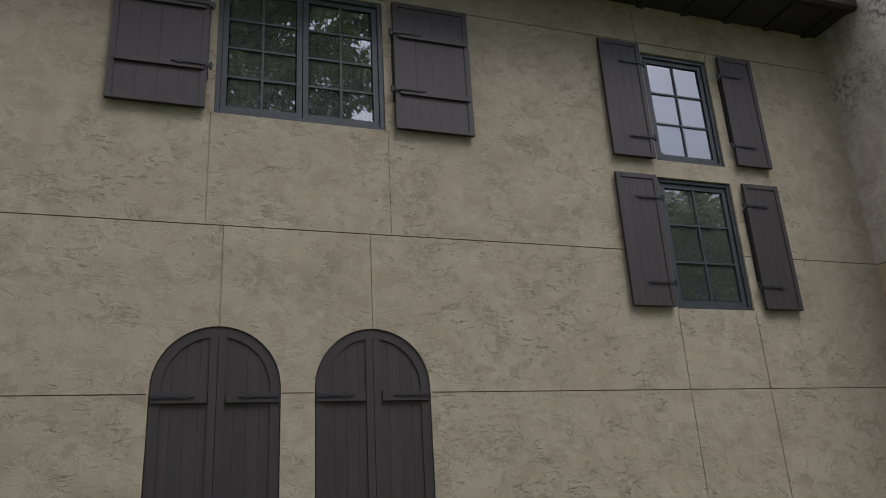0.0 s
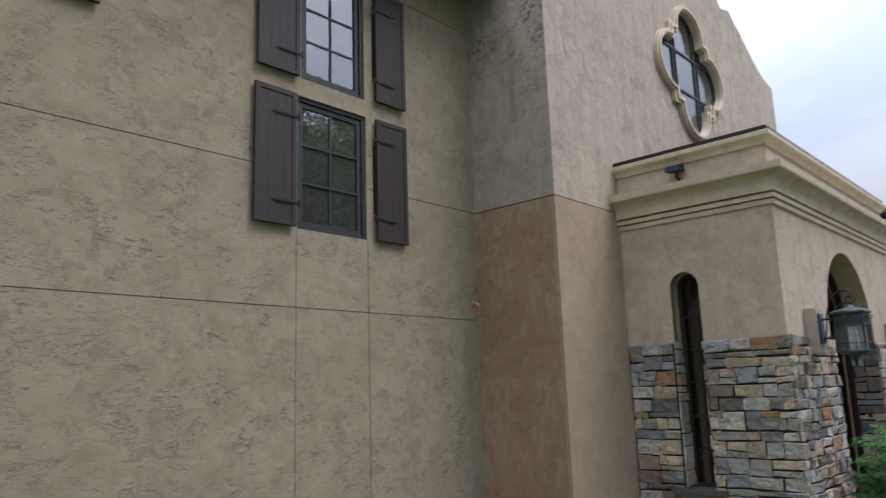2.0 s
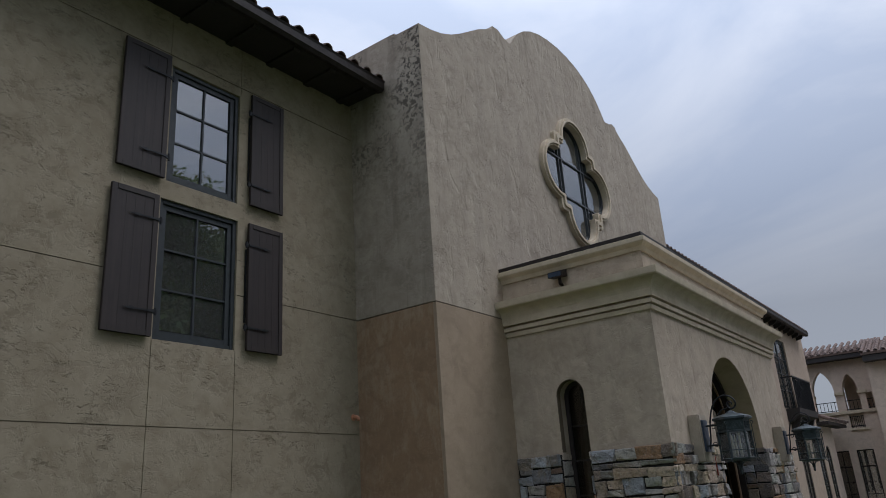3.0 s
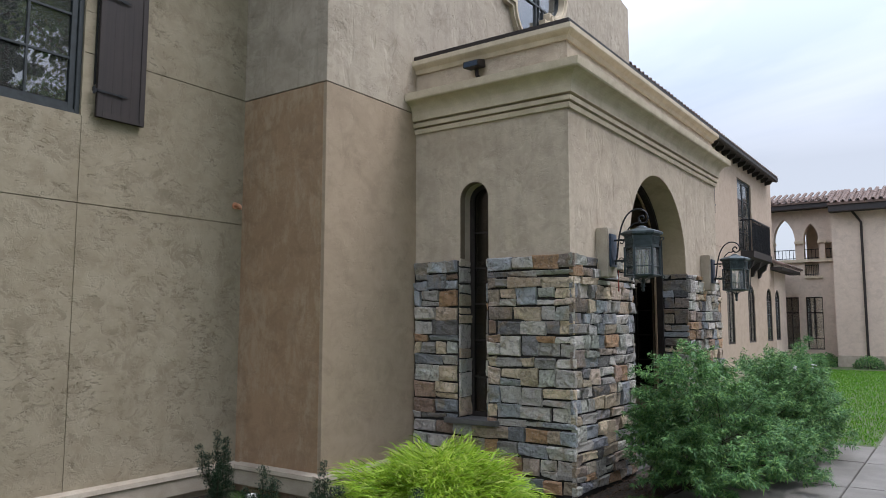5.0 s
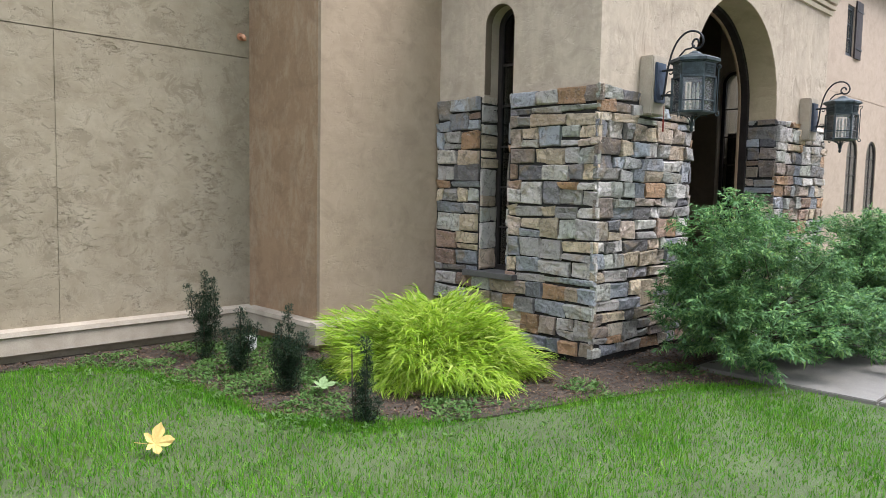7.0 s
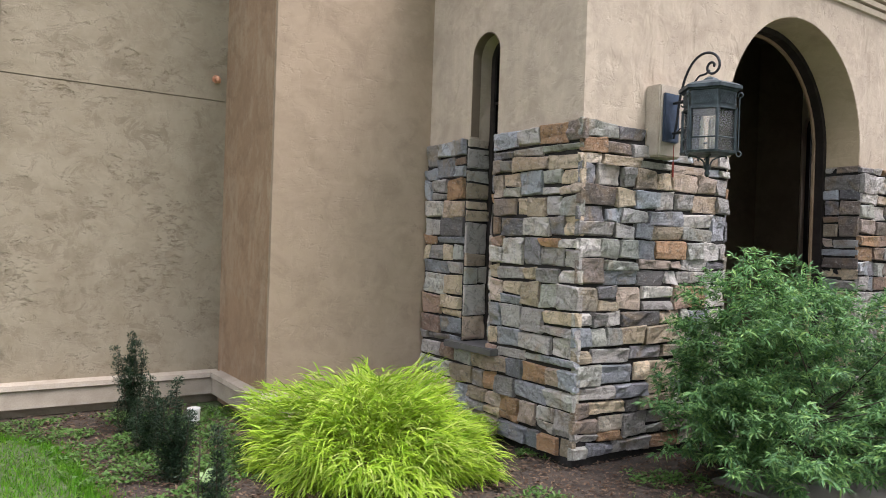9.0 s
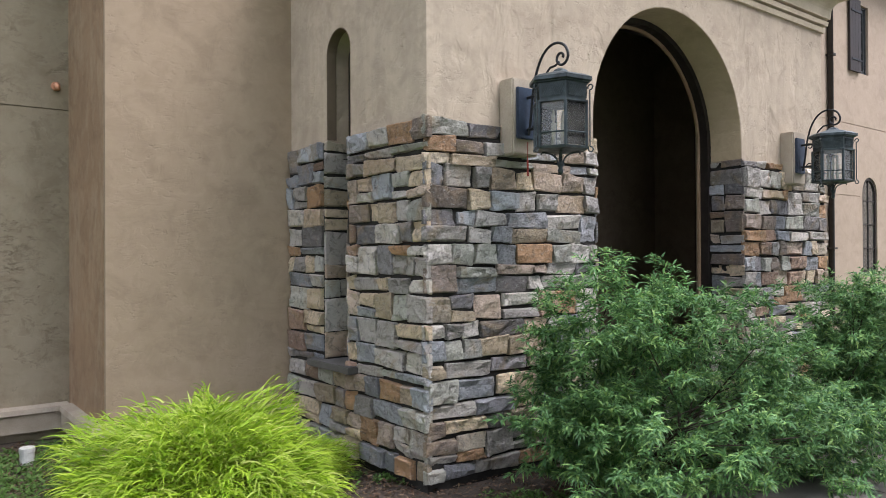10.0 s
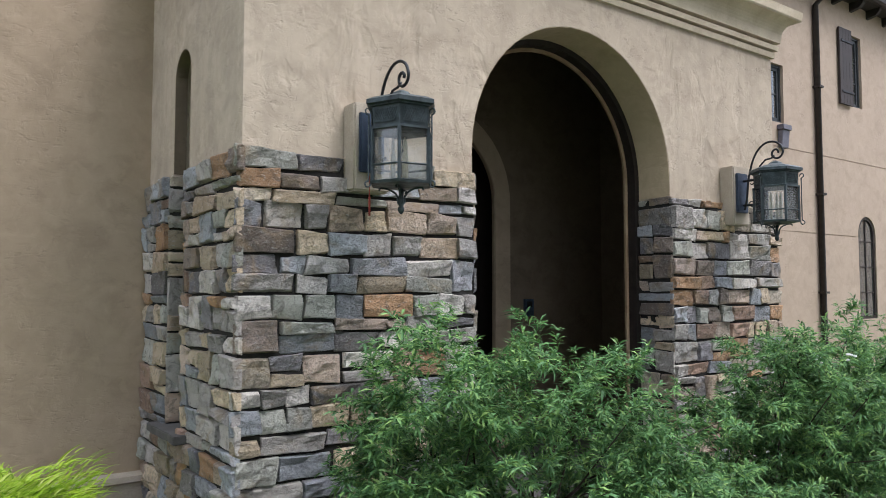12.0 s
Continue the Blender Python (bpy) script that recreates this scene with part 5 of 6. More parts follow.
def stone(parent, rect, place, rng, proud=0.05):
    """One split-faced stone; place(u, v, d) gives the point d metres out of the wall."""
    a, b, c, d = rect
    g, gv = 0.0045, 0.0075
    a, b, c, d = a + g + rng.uniform(-0.001, 0.004), b - g - rng.uniform(-0.001, 0.004), c + gv + rng.uniform(-0.002, 0.004), d - gv - rng.uniform(-0.002, 0.004)
    nu, nv = max(4, min(7, round((b - a) / 0.045) + 2)), max(4, min(6, round((d - c) / 0.045) + 2))
    out = proud + rng.uniform(-0.014, 0.016)
    tu, tv = rng.uniform(-0.007, 0.007), rng.uniform(-0.006, 0.010)
    off = rng.uniform(0, 50)
    verts, faces = [], []
    jit = [[(rng.uniform(-0.015, 0.015), rng.uniform(-0.017, 0.017)) for _ in range(2)] for _ in range(2)]
    for j in range(nv + 1):
        for i in range(nu + 1):
            s, t = arris(i, nu, b - a), arris(j, nv, d - c)
            ju = sum(jit[p][q][0] * (s if p else 1 - s) * (t if q else 1 - t) for p in (0, 1) for q in (0, 1))
            jv = sum(jit[p][q][1] * (s if p else 1 - s) * (t if q else 1 - t) for p in (0, 1) for q in (0, 1))
            edge = min(i, nu - i) == 0, min(j, nv - j) == 0
            u, v = a + (b - a) * s + ju, c + (d - c) * t + jv
            w = out + tu * (2 * s - 1) + tv * (2 * t - 1) + 0.018 * noise.noise((u * 11 + off, v * 16, off)) + 0.011 * noise.noise((u * 31, v * 31, off))
            w -= 0.003 * edge[0] + 0.005 * edge[1] + 0.005 * (edge[0] and edge[1]) + rng.uniform(0, 0.005)
            if edge[0] or edge[1]:
                u += 0.004 * noise.noise((u * 30, v * 30, off))
                v += 0.004 * noise.noise((v * 30, u * 30, off + 9))
            verts.append(place(u, v, w))
    k = nu + 1
    for j in range(nv):
        for i in range(nu):
            faces.append((j * k + i, j * k + i + 1, (j + 1) * k + i + 1, (j + 1) * k + i))
    loop = [i for i in range(nu + 1)] + [j * k + nu for j in range(1, nv + 1)] + [nv * k + i for i in range(nu - 1, -1, -1)] + [j * k for j in range(nv - 1, 0, -1)]
    base = len(verts)
    for idx in loop:
        s, t = arris(idx % k, nu, b - a), arris(idx // k, nv, d - c)
        verts.append(place(a + (b - a) * s, c + (d - c) * t, 0.001))
    n = len(loop)
    for q in range(n):
        faces.append((loop[q], base + q, base + (q + 1) % n, loop[(q + 1) % n]))
    me = bpy.data.meshes.new("stone")
    me.from_pydata(verts, [], faces)
    me.validate()
    me.update()
    bm = bmesh.new()
    bm.from_mesh(me)
    bmesh.ops.recalc_face_normals(bm, faces=bm.faces)
    bm.to_mesh(me)
    bm.free()
    me.materials.append(M_STONE)
    ob = new("stone", me)
    ob.parent = parent


def facing(name, fields, label, seed, heights=(2, 3, 3, 3, 4, 4, 5)):
    """A stone-faced stretch of wall: its mortar bed and its stones."""
    rng = random.Random(seed)
    wall = empty(name, label, "stone facing", kind="structure")
    for k, (u0, u1, v0, v1, hole, place, proud) in enumerate(fields):
        for r in pack(u0, u1, v0, v1, hole, seed * 10 + k, heights):
            if k == 0 and abs(r[0] - u0) < 1e-6:
                r = (r[0] - rng.uniform(0.0, 0.026),) + r[1:]
            stone(wall, r, place, rng, proud)
    return wall


TOP = 2.435
fw_left = facing("wall_stone_left", [
    (PY - 0.035, BAY_Y - 0.01, 0.05, TOP, (4.185, 4.565, 0.70, 9), lambda u, v, d: (PX0 - d, u, v), 0.045),
    (PX0 - 0.03, PX0 + 0.2, 0.72, TOP, None, lambda u, v, d: (u, SLIT[0] + SLIT[1] - d * 0.55, v), 0.04),
    (PX0 - 0.03, PX0 + 0.2, 0.72, TOP, None, lambda u, v, d: (u, SLIT[0] - SLIT[1] + d * 0.55, v), 0.03)], "multicoloured split-faced ledge stone on the porch side", 3, (2, 3, 4, 4, 4, 5, 5))
fw_front = facing("wall_stone_front", [
    (PX0 - 0.035, AX - AR, 0.05, TOP, None, lambda u, v, d: (u, PY - d, v), 0.045),
    (PY - 0.03, PY + 0.33, 0.05, TOP, None, lambda u, v, d: (AX - AR + d * 0.5, u, v), 0.035)], "multicoloured split-faced ledge stone beside the arch", 5)
fw_right = facing("wall_stone_front_right", [
    (AX + AR, PX1 + 0.035, 0.05, TOP, None, lambda u, v, d: (u, PY - d, v), 0.045),
    (PY - 0.03, PY + 0.33, 0.05, TOP, None, lambda u, v, d: (AX + AR - d * 0.5, u, v), 0.035)], "multicoloured split-faced ledge stone beside the arch", 7)
# mortar beds behind the stones, near-black for the shade in joints and base gap
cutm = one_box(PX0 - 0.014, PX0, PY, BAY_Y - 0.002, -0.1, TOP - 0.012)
mb = part("mortar", cutm, M_SHADE_MORTAR, fw_left)
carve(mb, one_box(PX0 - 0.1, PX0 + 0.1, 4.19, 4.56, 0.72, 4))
part("mortar", one_box(PX0 - 0.014, AX - AR, PY - 0.014, PY, -0.1, TOP - 0.012), M_SHADE_MORTAR, fw_front)
part("mortar", one_box(AX + AR, PX1 + 0.014, PY - 0.014, PY, -0.1, TOP - 0.012), M_SHADE_MORTAR, fw_right)
part("mortar", one_box(AX + AR - 0.008, AX + AR, PY, PY + 0.325, -0.1, TOP - 0.012), M_SHADE_MORTAR, fw_right)
part("mortar", one_box(PX0, PX0 + 0.2, SLIT[0] + SLIT[1] - 0.006, SLIT[0] + SLIT[1], 0.72, TOP - 0.012), M_SHADE_MORTAR, fw_left)
part("mortar", one_box(PX1, PX1 + 0.014, PY, BAY_Y - 0.002, -0.1, TOP - 0.012), M_SHADE_MORTAR, fw_right)
rng = random.Random(11)
sill = B()
ring_u = [4.05 + 0.66 * i / 8 for i in range(9)]
prism(sill, [(PX0 - 0.11 + rng.uniform(-0.012, 0.012), y) for y in ring_u] + [(PX0 + 0.3, 4.70), (PX0 + 0.3, 4.06)], "z", 0.668, 0.722)
tagged(finish("trim_slit_sill", sill, M_DARK_SLAB, 0.006), "rough grey stone sill under the slit window", "sill", kind="structure")

# ---- planting ----
RNG = np.random.default_rng(7)


def unit(v):
    return v / np.maximum(np.linalg.norm(v, axis=-1, keepdims=True), 1e-9)


def leaves(name, roots, ways, lengths, widths, mat, droop=0.25, fold=0.0):
    """Pointed leaves: four corners and a bent midrib each."""
    n = len(roots)
    side = unit(np.cross(ways, RNG.normal(size=(n, 3)) * 0.35 + np.array([0, 0, 1.0])))
    L, W = lengths[:, None], widths[:, None]
    mid = roots + ways * L * 0.45
    tip = roots + ways * L + np.array([0, 0, -1.0]) * L * droop
    lift = np.cross(side, ways) * W * fold
    v = np.stack([roots, mid + side * W + lift, tip, mid - side * W + lift, mid], 1).reshape(-1, 3)
    k = np.arange(n)[:, None] * 5
    f = np.concatenate([k + np.array([0, 1, 4]), k + np.array([1, 2, 4]), k + np.array([2, 3, 4]), k + np.array([3, 0, 4])])
    me = bpy.data.meshes.new(name)
    me.from_pydata(v.tolist(), [], f.tolist())
    me.update()
    me.materials.append(mat)
    return new(name, me)


def blades(name, roots, ways, lengths, widths, mat, droop, segs=3):
    """Grass blades: tapering strips that arch over."""
    n = len(roots)
    side = unit(np.cross(ways, np.array([0, 0, 1.0]) + RNG.normal(size=(n, 3)) * 0.4))
    rows = []
    for i in range(segs + 1):
        t = i / segs
        p = roots + ways * (lengths * t)[:, None] + np.array([0, 0, -1.0]) * (lengths * droop * t * t)[:, None]
        w = (widths * (1 - t) ** 0.7)[:, None]
        rows += [p - side * w, p + side * w] if i < segs else [p]
    m = 2 * segs + 1
    v = np.stack(rows, 1).reshape(-1, 3)
    k = np.arange(n)[:, None] * m
    fs = []
    for i in range(segs - 1):
        fs.append(k + np.array([2 * i, 2 * i + 1, 2 * i + 3]))
        fs.append(k + np.array([2 * i, 2 * i + 3, 2 * i + 2]))
    fs.append(k + np.array([2 * segs - 2, 2 * segs - 1, 2 * segs]))
    me = bpy.data.meshes.new(name)
    me.from_pydata(v.tolist(), [], np.concatenate(fs).tolist())
    me.update()
    me.materials.append(mat)
    return new(name, me)


def shrub(name, root, domes, sprays, label, flower=0):
    """A loose shrub of leaning stems with whorls of narrow leaves; domes: (x, y, z, rx, ry, rz)."""
    s = empty(name, label, "shrub", "green shrubs by the arch", m=pose(*root))
    inv = Vector(root)
    share = np.array([d[3] * d[4] * d[5] for d in domes]) ** 0.67
    share = share / share.sum()
    tip, way = [], []
    for d, q in zip(domes, share):
        # sprays on the outside of each dome, a handful of leafy shoots on each
        n = int(sprays * q)
        a = unit(RNG.normal(size=(n, 3)) + np.array([0, 0, 0.25]))
        lump = np.array([0.42 * noise.noise((p[0] * 3.0 + d[0], p[1] * 2.6, p[2] * 2.6 + d[1])) for p in a])
        rad = 0.66 + 0.32 * RNG.random(n) ** 0.6 + 0.20 * (RNG.random(n) > 0.86) * np.clip(a[:, 2], 0, 1)
        at = np.array(d[:3]) + a * (rad + lump)[:, None] * np.array(d[3:])
        axis = unit(a * np.array([1, 1, 0.55]) + np.array([0, 0, 0.30]) + RNG.normal(size=(n, 3)) * 0.25)
        k = 8
        sd = unit(np.repeat(axis, k, 0) + RNG.normal(size=(n * k, 3)) * np.array([0.55, 0.55, 0.3]))
        tip.append(np.repeat(at, k, 0) + np.repeat(axis, k, 0) * RNG.uniform(-0.16, 0.05, (n * k, 1)) + sd * RNG.uniform(0.04, 0.13, (n * k, 1)))
        way.append(sd)
        # sparse shaded shoots inside
        n = int(sprays * q * 2.2)
        tip.append(np.array(d[:3]) + unit(RNG.normal(size=(n, 3))) * (0.72 * RNG.random((n, 1)) ** 0.5) * np.array(d[3:]))
        way.append(unit(RNG.normal(size=(n, 3)) + np.array([0, 0, 0.5])))
    ends, sdir = np.concatenate(tip), np.concatenate(way)
    # clear of the ground and of the wall
    keep = (ends[:, 2] > 0.05) & ~((ends[:, 1] > 3.06) & (ends[:, 0] > 8.7) & (ends[:, 0] < 14.6))
    ends, sdir = ends[keep], sdir[keep]
    n = len(ends)
    picks = RNG.choice(n, 70, replace=False)
    for i in picks:
        e = Vector(ends[i])
        r0 = Vector(root) + Vector((RNG.normal() * 0.16, RNG.normal() * 0.14, 0.0))
        m1 = r0.lerp(e, 0.5) + Vector((RNG.normal() * 0.06, RNG.normal() * 0.06, 0.10))
        bm = B()
        tube(bm, [tuple(r0 - inv), tuple(m1 - inv), tuple(e - inv)], 0.009, 5, 0.3)
        part("stem", bm, M_BARK, s)
    # narrow leaves spread in whorls along the last stretch of each shoot
    per = 17
    sd = np.repeat(sdir, per, 0)
    root_pts = np.repeat(ends, per, 0) - sd * (RNG.random((n * per, 1)) ** 1.4 * 0.09)
    ways = unit(sd * 0.55 + unit(RNG.normal(size=(n * per, 3))) * np.array([1.0, 1.0, 0.45]))
    ob = leaves("foliage", root_pts - np.array(root), ways, RNG.uniform(0.04, 0.085, n * per), RNG.uniform(0.0046, 0.0085, n * per), M_BUSH, 0.22, 0.25)
    ob.parent = s
    if flower:
        up_ends = ends[ends[:, 2] > np.quantile(ends[:, 2], 0.9)][:flower]
        for e in up_ends:
            bm = B()
            for q in range(5):
                o = RNG.normal(size=3) * 0.012
                lathe(bm, [(0.002, -0.006), (0.012, 0.0), (0.006, 0.01)], 6)
                for vert in bm.verts[-18:]:
                    vert.co += Vector(o)
            f = part("flower", bm, M_WHITE, s, "small white flower cluster")
            f.location = Vector(e) - inv + Vector((0, 0, 0.03))
    return s


shrub("shrub", (10.25, 2.55, 0.0), [(9.8, 2.42, 0.88, 0.58, 0.52, 0.62), (10.5, 2.3, 0.74, 0.66, 0.6, 0.6), (11.15, 2.2, 0.42, 0.55, 0.6, 0.42), (9.6, 2.5, 0.5, 0.5, 0.45, 0.42), (10.55, 1.85, 0.36, 0.85, 0.5, 0.36), (11.3, 1.75, 0.30, 0.5, 0.45, 0.30), (9.5, 2.1, 0.40, 0.42, 0.42, 0.38)], 430, "tall loose green shrub with narrow whorled leaves")
shrub("shrub", (12.9, 2.35, 0.0), [(12.7, 2.05, 0.78, 0.72, 0.66, 0.56), (13.45, 2.1, 0.66, 0.75, 0.7, 0.58), (12.2, 2.15, 0.5, 0.5, 0.5, 0.45), (13.0, 1.75, 0.35, 0.8, 0.5, 0.35)], 330, "rounded dark green shrub with narrow leaves", 3)
shrub("shrub", (14.9, 2.5, 0.0), [(14.8, 2.3, 0.6, 0.7, 0.6, 0.55)], 110, "rounded dark green shrub with narrow leaves", 2)

# golden grass
def golden_grass(root, radius, height):
    g = empty("ornamental_grass", "mounded golden-green ornamental grass, arching blades", "grass clump", m=pose(*root))
    for nm, n, lo, hi in (("blades_inner", 2600, 0.35, 0.75), ("blades", 15500, 0.74, 1.03)):
        a = RNG.random(n) * 2 * math.pi
        e = np.arcsin(RNG.random(n) ** 1.15)
        k = RNG.uniform(lo, hi, n) * (1 + 0.10 * np.sin(5 * a + 2) * np.cos(e))
        k *= 0.90 + 0.34 * np.array([noise.noise((math.cos(t) * 2.2, math.sin(t) * 2.2, q * 2.5)) for t, q in zip(a, e)])
        roots = np.stack([radius * 0.80 * np.cos(e) * np.cos(a) * k, radius * 0.80 * np.cos(e) * np.sin(a) * k, 0.03 + (height - 0.10) * np.sin(e) * k], 1)
        b = a + RNG.normal(size=n) * 0.5
        rise = 0.12 + 0.85 * np.sin(e) + RNG.normal(size=n) * 0.22
        ways = unit(np.stack([np.cos(b), np.sin(b), rise], 1))
        ob = blades(nm, roots - ways * 0.05, ways, RNG.uniform(0.10, 0.215, n), RNG.uniform(0.0042, 0.0078, n), M_GOLD, RNG.uniform(0.25, 0.7, n), 4)
        ob.parent = g


golden_grass((7.82, 4.0, 0.0), 1.17, 0.74)


def yew(root, height, width, stems, label):
    """A small upright yew: several erect shoots clothed in short needles."""
    y = empty("yew_shrub", label, "shrub", "young upright yews in the bed", m=pose(*root))
    pts, dirs = [], []
    for k in range(stems):
        a = 2.4 * k + RNG.random()
        lean = width * RNG.uniform(0.25, 0.62) * (0.15 if k == 0 else 1)
        base = height * (0.0 if k < 3 else RNG.uniform(0.08, 0.4))
        top = np.array([lean * math.cos(a), lean * math.sin(a), height if k == 0 else min(height * 0.95, base + height * RNG.uniform(0.32, 0.6))])
        foot = np.array([0.012 * math.cos(a), 0.012 * math.sin(a), base])
        mid = np.array([0.85 * top[0], 0.85 * top[1], base + 0.35 * (top[2] - base)])
        bm = B()
        tube(bm, [tuple(foot), tuple(mid), tuple(top)], 0.007, 5, 0.3)
        part("stem", bm, M_BARK, y)
        # knots of short needles up the shoot, with bare gaps between
        m = max(5, int((top[2] - base) / 0.036))
        for j in range(m):
            t = 0.10 + 0.9 * (j + 0.5 * RNG.random()) / m
            p = (1 - t) ** 2 * foot + 2 * t * (1 - t) * mid + t * t * top
            r = (0.060 if t < 0.75 else 0.040) * RNG.uniform(0.65, 1.25)
            c = p + unit(RNG.normal(size=3) * np.array([1, 1, 0.3])) * RNG.uniform(0.0, 0.03)
            for _ in range(80):
                o = unit(RNG.normal(size=3))
                pts.append(c + o * r * RNG.random() ** 0.5)
                dirs.append(unit(o + np.array([0, 0, 0.6])))
    pts, dirs = np.repeat(np.array(pts), 2, 0), np.repeat(np.array(dirs), 2, 0)
    dirs = unit(dirs + RNG.normal(size=dirs.shape) * 0.4)
    n = len(pts)
    ob = leaves("foliage", pts, dirs, RNG.uniform(0.012, 0.024, n), RNG.uniform(0.0022, 0.0038, n), M_YEW, 0.05)
    ob.parent = y


yew((6.52, 5.5, 0), 0.78, 0.28, 8, "young upright yew with a tall leader")
yew((6.53, 4.9, 0), 0.54, 0.28, 8, "young bushy dark yew")
yew((6.53, 4.19, 0), 0.65, 0.28, 9, "young forked dark yew")
yew((6.49, 3.24, 0), 0.58, 0.18, 4, "thin sparse young yew with a bare stick")
stick = empty("bare_stick", "bare dead brown twig standing in the bed", "twig")
bm = B()
tube(bm, [(6.43, 3.27, 0), (6.42, 3.28, 0.25), (6.43, 3.30, 0.5)], 0.007, 5, 0.5)
tube(bm, [(6.42, 3.28, 0.28), (6.47, 3.26, 0.38)], 0.004, 4, 0.5)
part("twig", bm, M_BARK, stick)


def inside(pts, poly):
    x, y = pts[:, 0], pts[:, 1]
    hit = np.zeros(len(pts), bool)
    n = len(poly)
    for i in range(n):
        (x0, y0), (x1, y1) = poly[i], poly[(i + 1) % n]
        cross = ((y0 > y) != (y1 > y)) & (x < (x1 - x0) * (y - y0) / ((y1 - y0) + 1e-12) + x0)
        hit ^= cross
    return hit


# lawn blades
n = 300000
pts = np.stack([RNG.uniform(-0.6, 9.6, n), RNG.uniform(-1.2, 6.3, n)], 1)
fade = np.clip((pts[:, 0] + 0.6) / 2.2, 0.03, 1) * np.clip((pts[:, 1] + 1.2) / 2.4, 0.03, 1)
pts = pts[RNG.random(n) < fade]
pts = pts[~inside(pts + RNG.normal(size=pts.shape) * 0.14, BED)]
# tufts that lean over the edge of the bed
rim = np.array(BED[:10])
q = RNG.random((16000, 1))
k = RNG.integers(0, 9, 16000)
rim = rim[k] * (1 - q) + rim[k + 1] * q + RNG.normal(size=(16000, 2)) * 0.05
pts = np.concatenate([pts, rim])
pts = pts[~((pts[:, 1] > 6.1))]
d = np.array([noise.noise((p[0] * 1.3, p[1] * 1.3, 4.0)) for p in pts])
n = len(pts)
tilt = np.abs(RNG.normal(size=n)) * 0.5
a = RNG.random(n) * 2 * math.pi
ways = np.stack([np.sin(tilt) * np.cos(a), np.sin(tilt) * np.sin(a), np.cos(tilt)], 1)
ob = blades("lawn", np.concatenate([pts, np.full((n, 1), -0.03)], 1), ways, 0.045 + 0.045 * RNG.random(n) + 0.045 * d, RNG.uniform(0.0024, 0.0048, n), M_BLADE, RNG.uniform(0.1, 0.4, n), 2)
tagged(ob, "short green lawn grass blades", "grass", kind="stuff")
n = 60000
pts = np.stack([RNG.uniform(14.6, 34, n), RNG.uniform(1.2, 5.6, n)], 1)
n = len(pts)
tilt = np.abs(RNG.normal(size=n)) * 0.5
a = RNG.random(n) * 2 * math.pi
ways = np.stack([np.sin(tilt) * np.cos(a), np.sin(tilt) * np.sin(a), np.cos(tilt)], 1)
ob = blades("lawn", np.concatenate([pts, np.full((n, 1), -0.03)], 1), ways, 0.07 + 0.03 * RNG.random(n), RNG.uniform(0.005, 0.009, n), M_BLADE, RNG.uniform(0.1, 0.4, n), 2)
tagged(ob, "short green lawn grass beyond the walk", "grass", kind="stuff")

# bark chips and fallen bits on the bed
n = 34000
pts = np.stack([RNG.uniform(5.0, 10.5, n), RNG.uniform(1.9, 6.3, n)], 1)
pts = pts[inside(pts, BED)]
n = len(pts)
a = RNG.random(n) * 2 * math.pi
ways = unit(np.stack([np.cos(a), np.sin(a), RNG.normal(size=n) * 0.25], 1))
ob = leaves("bark_mulch", np.concatenate([pts, 0.006 + 0.02 * RNG.random((n, 1))], 1), ways, RNG.uniform(0.014, 0.05, n), RNG.uniform(0.003, 0.009, n), M_CHIP, 0.0, 0.3)
tagged(ob, "loose brown bark chips and dry bits on the bed", "mulch", kind="stuff")

# low ground cover
n = 15000
pts = np.stack([RNG.uniform(5.2, 9.6, n), RNG.uniform(2.0, 6.2, n)], 1)
dens = np.array([noise.noise((p[0] * 2.1, p[1] * 2.1, 1.0)) + 0.5 * noise.noise((p[0] * 6, p[1] * 6, 2.0)) for p in pts])
near_gap = np.exp(-((pts[:, 0] - 6.9) ** 2 / 0.5 + (pts[:, 1] - 4.9) ** 2 / 0.9)) * 0.5
pts = pts[inside(pts + RNG.normal(size=pts.shape) * 0.2, BED) & (pts[:, 1] > 1.9) & (dens + near_gap + RNG.normal(size=n) * 0.1 - 0.3 * np.clip((pts[:, 0] - 7.6) / 0.8, 0, 1) > 0.02)]
n = len(pts) * 5
pts = np.repeat(pts, 5, 0) + RNG.normal(size=(n, 2)) * 0.012
a = RNG.random(n) * 2 * math.pi
ways = unit(np.stack([np.cos(a), np.sin(a), RNG.uniform(0.2, 1.2, n)], 1))
ob = leaves("ground_cover", np.concatenate([pts, 0.004 + 0.02 * RNG.random((n, 1))], 1), ways, RNG.uniform(0.02, 0.06, n), RNG.uniform(0.004, 0.011, n), M_WEED, 0.2, 0.1)
tagged(ob, "low green weeds and clover over the bed", "ground cover", kind="stuff")


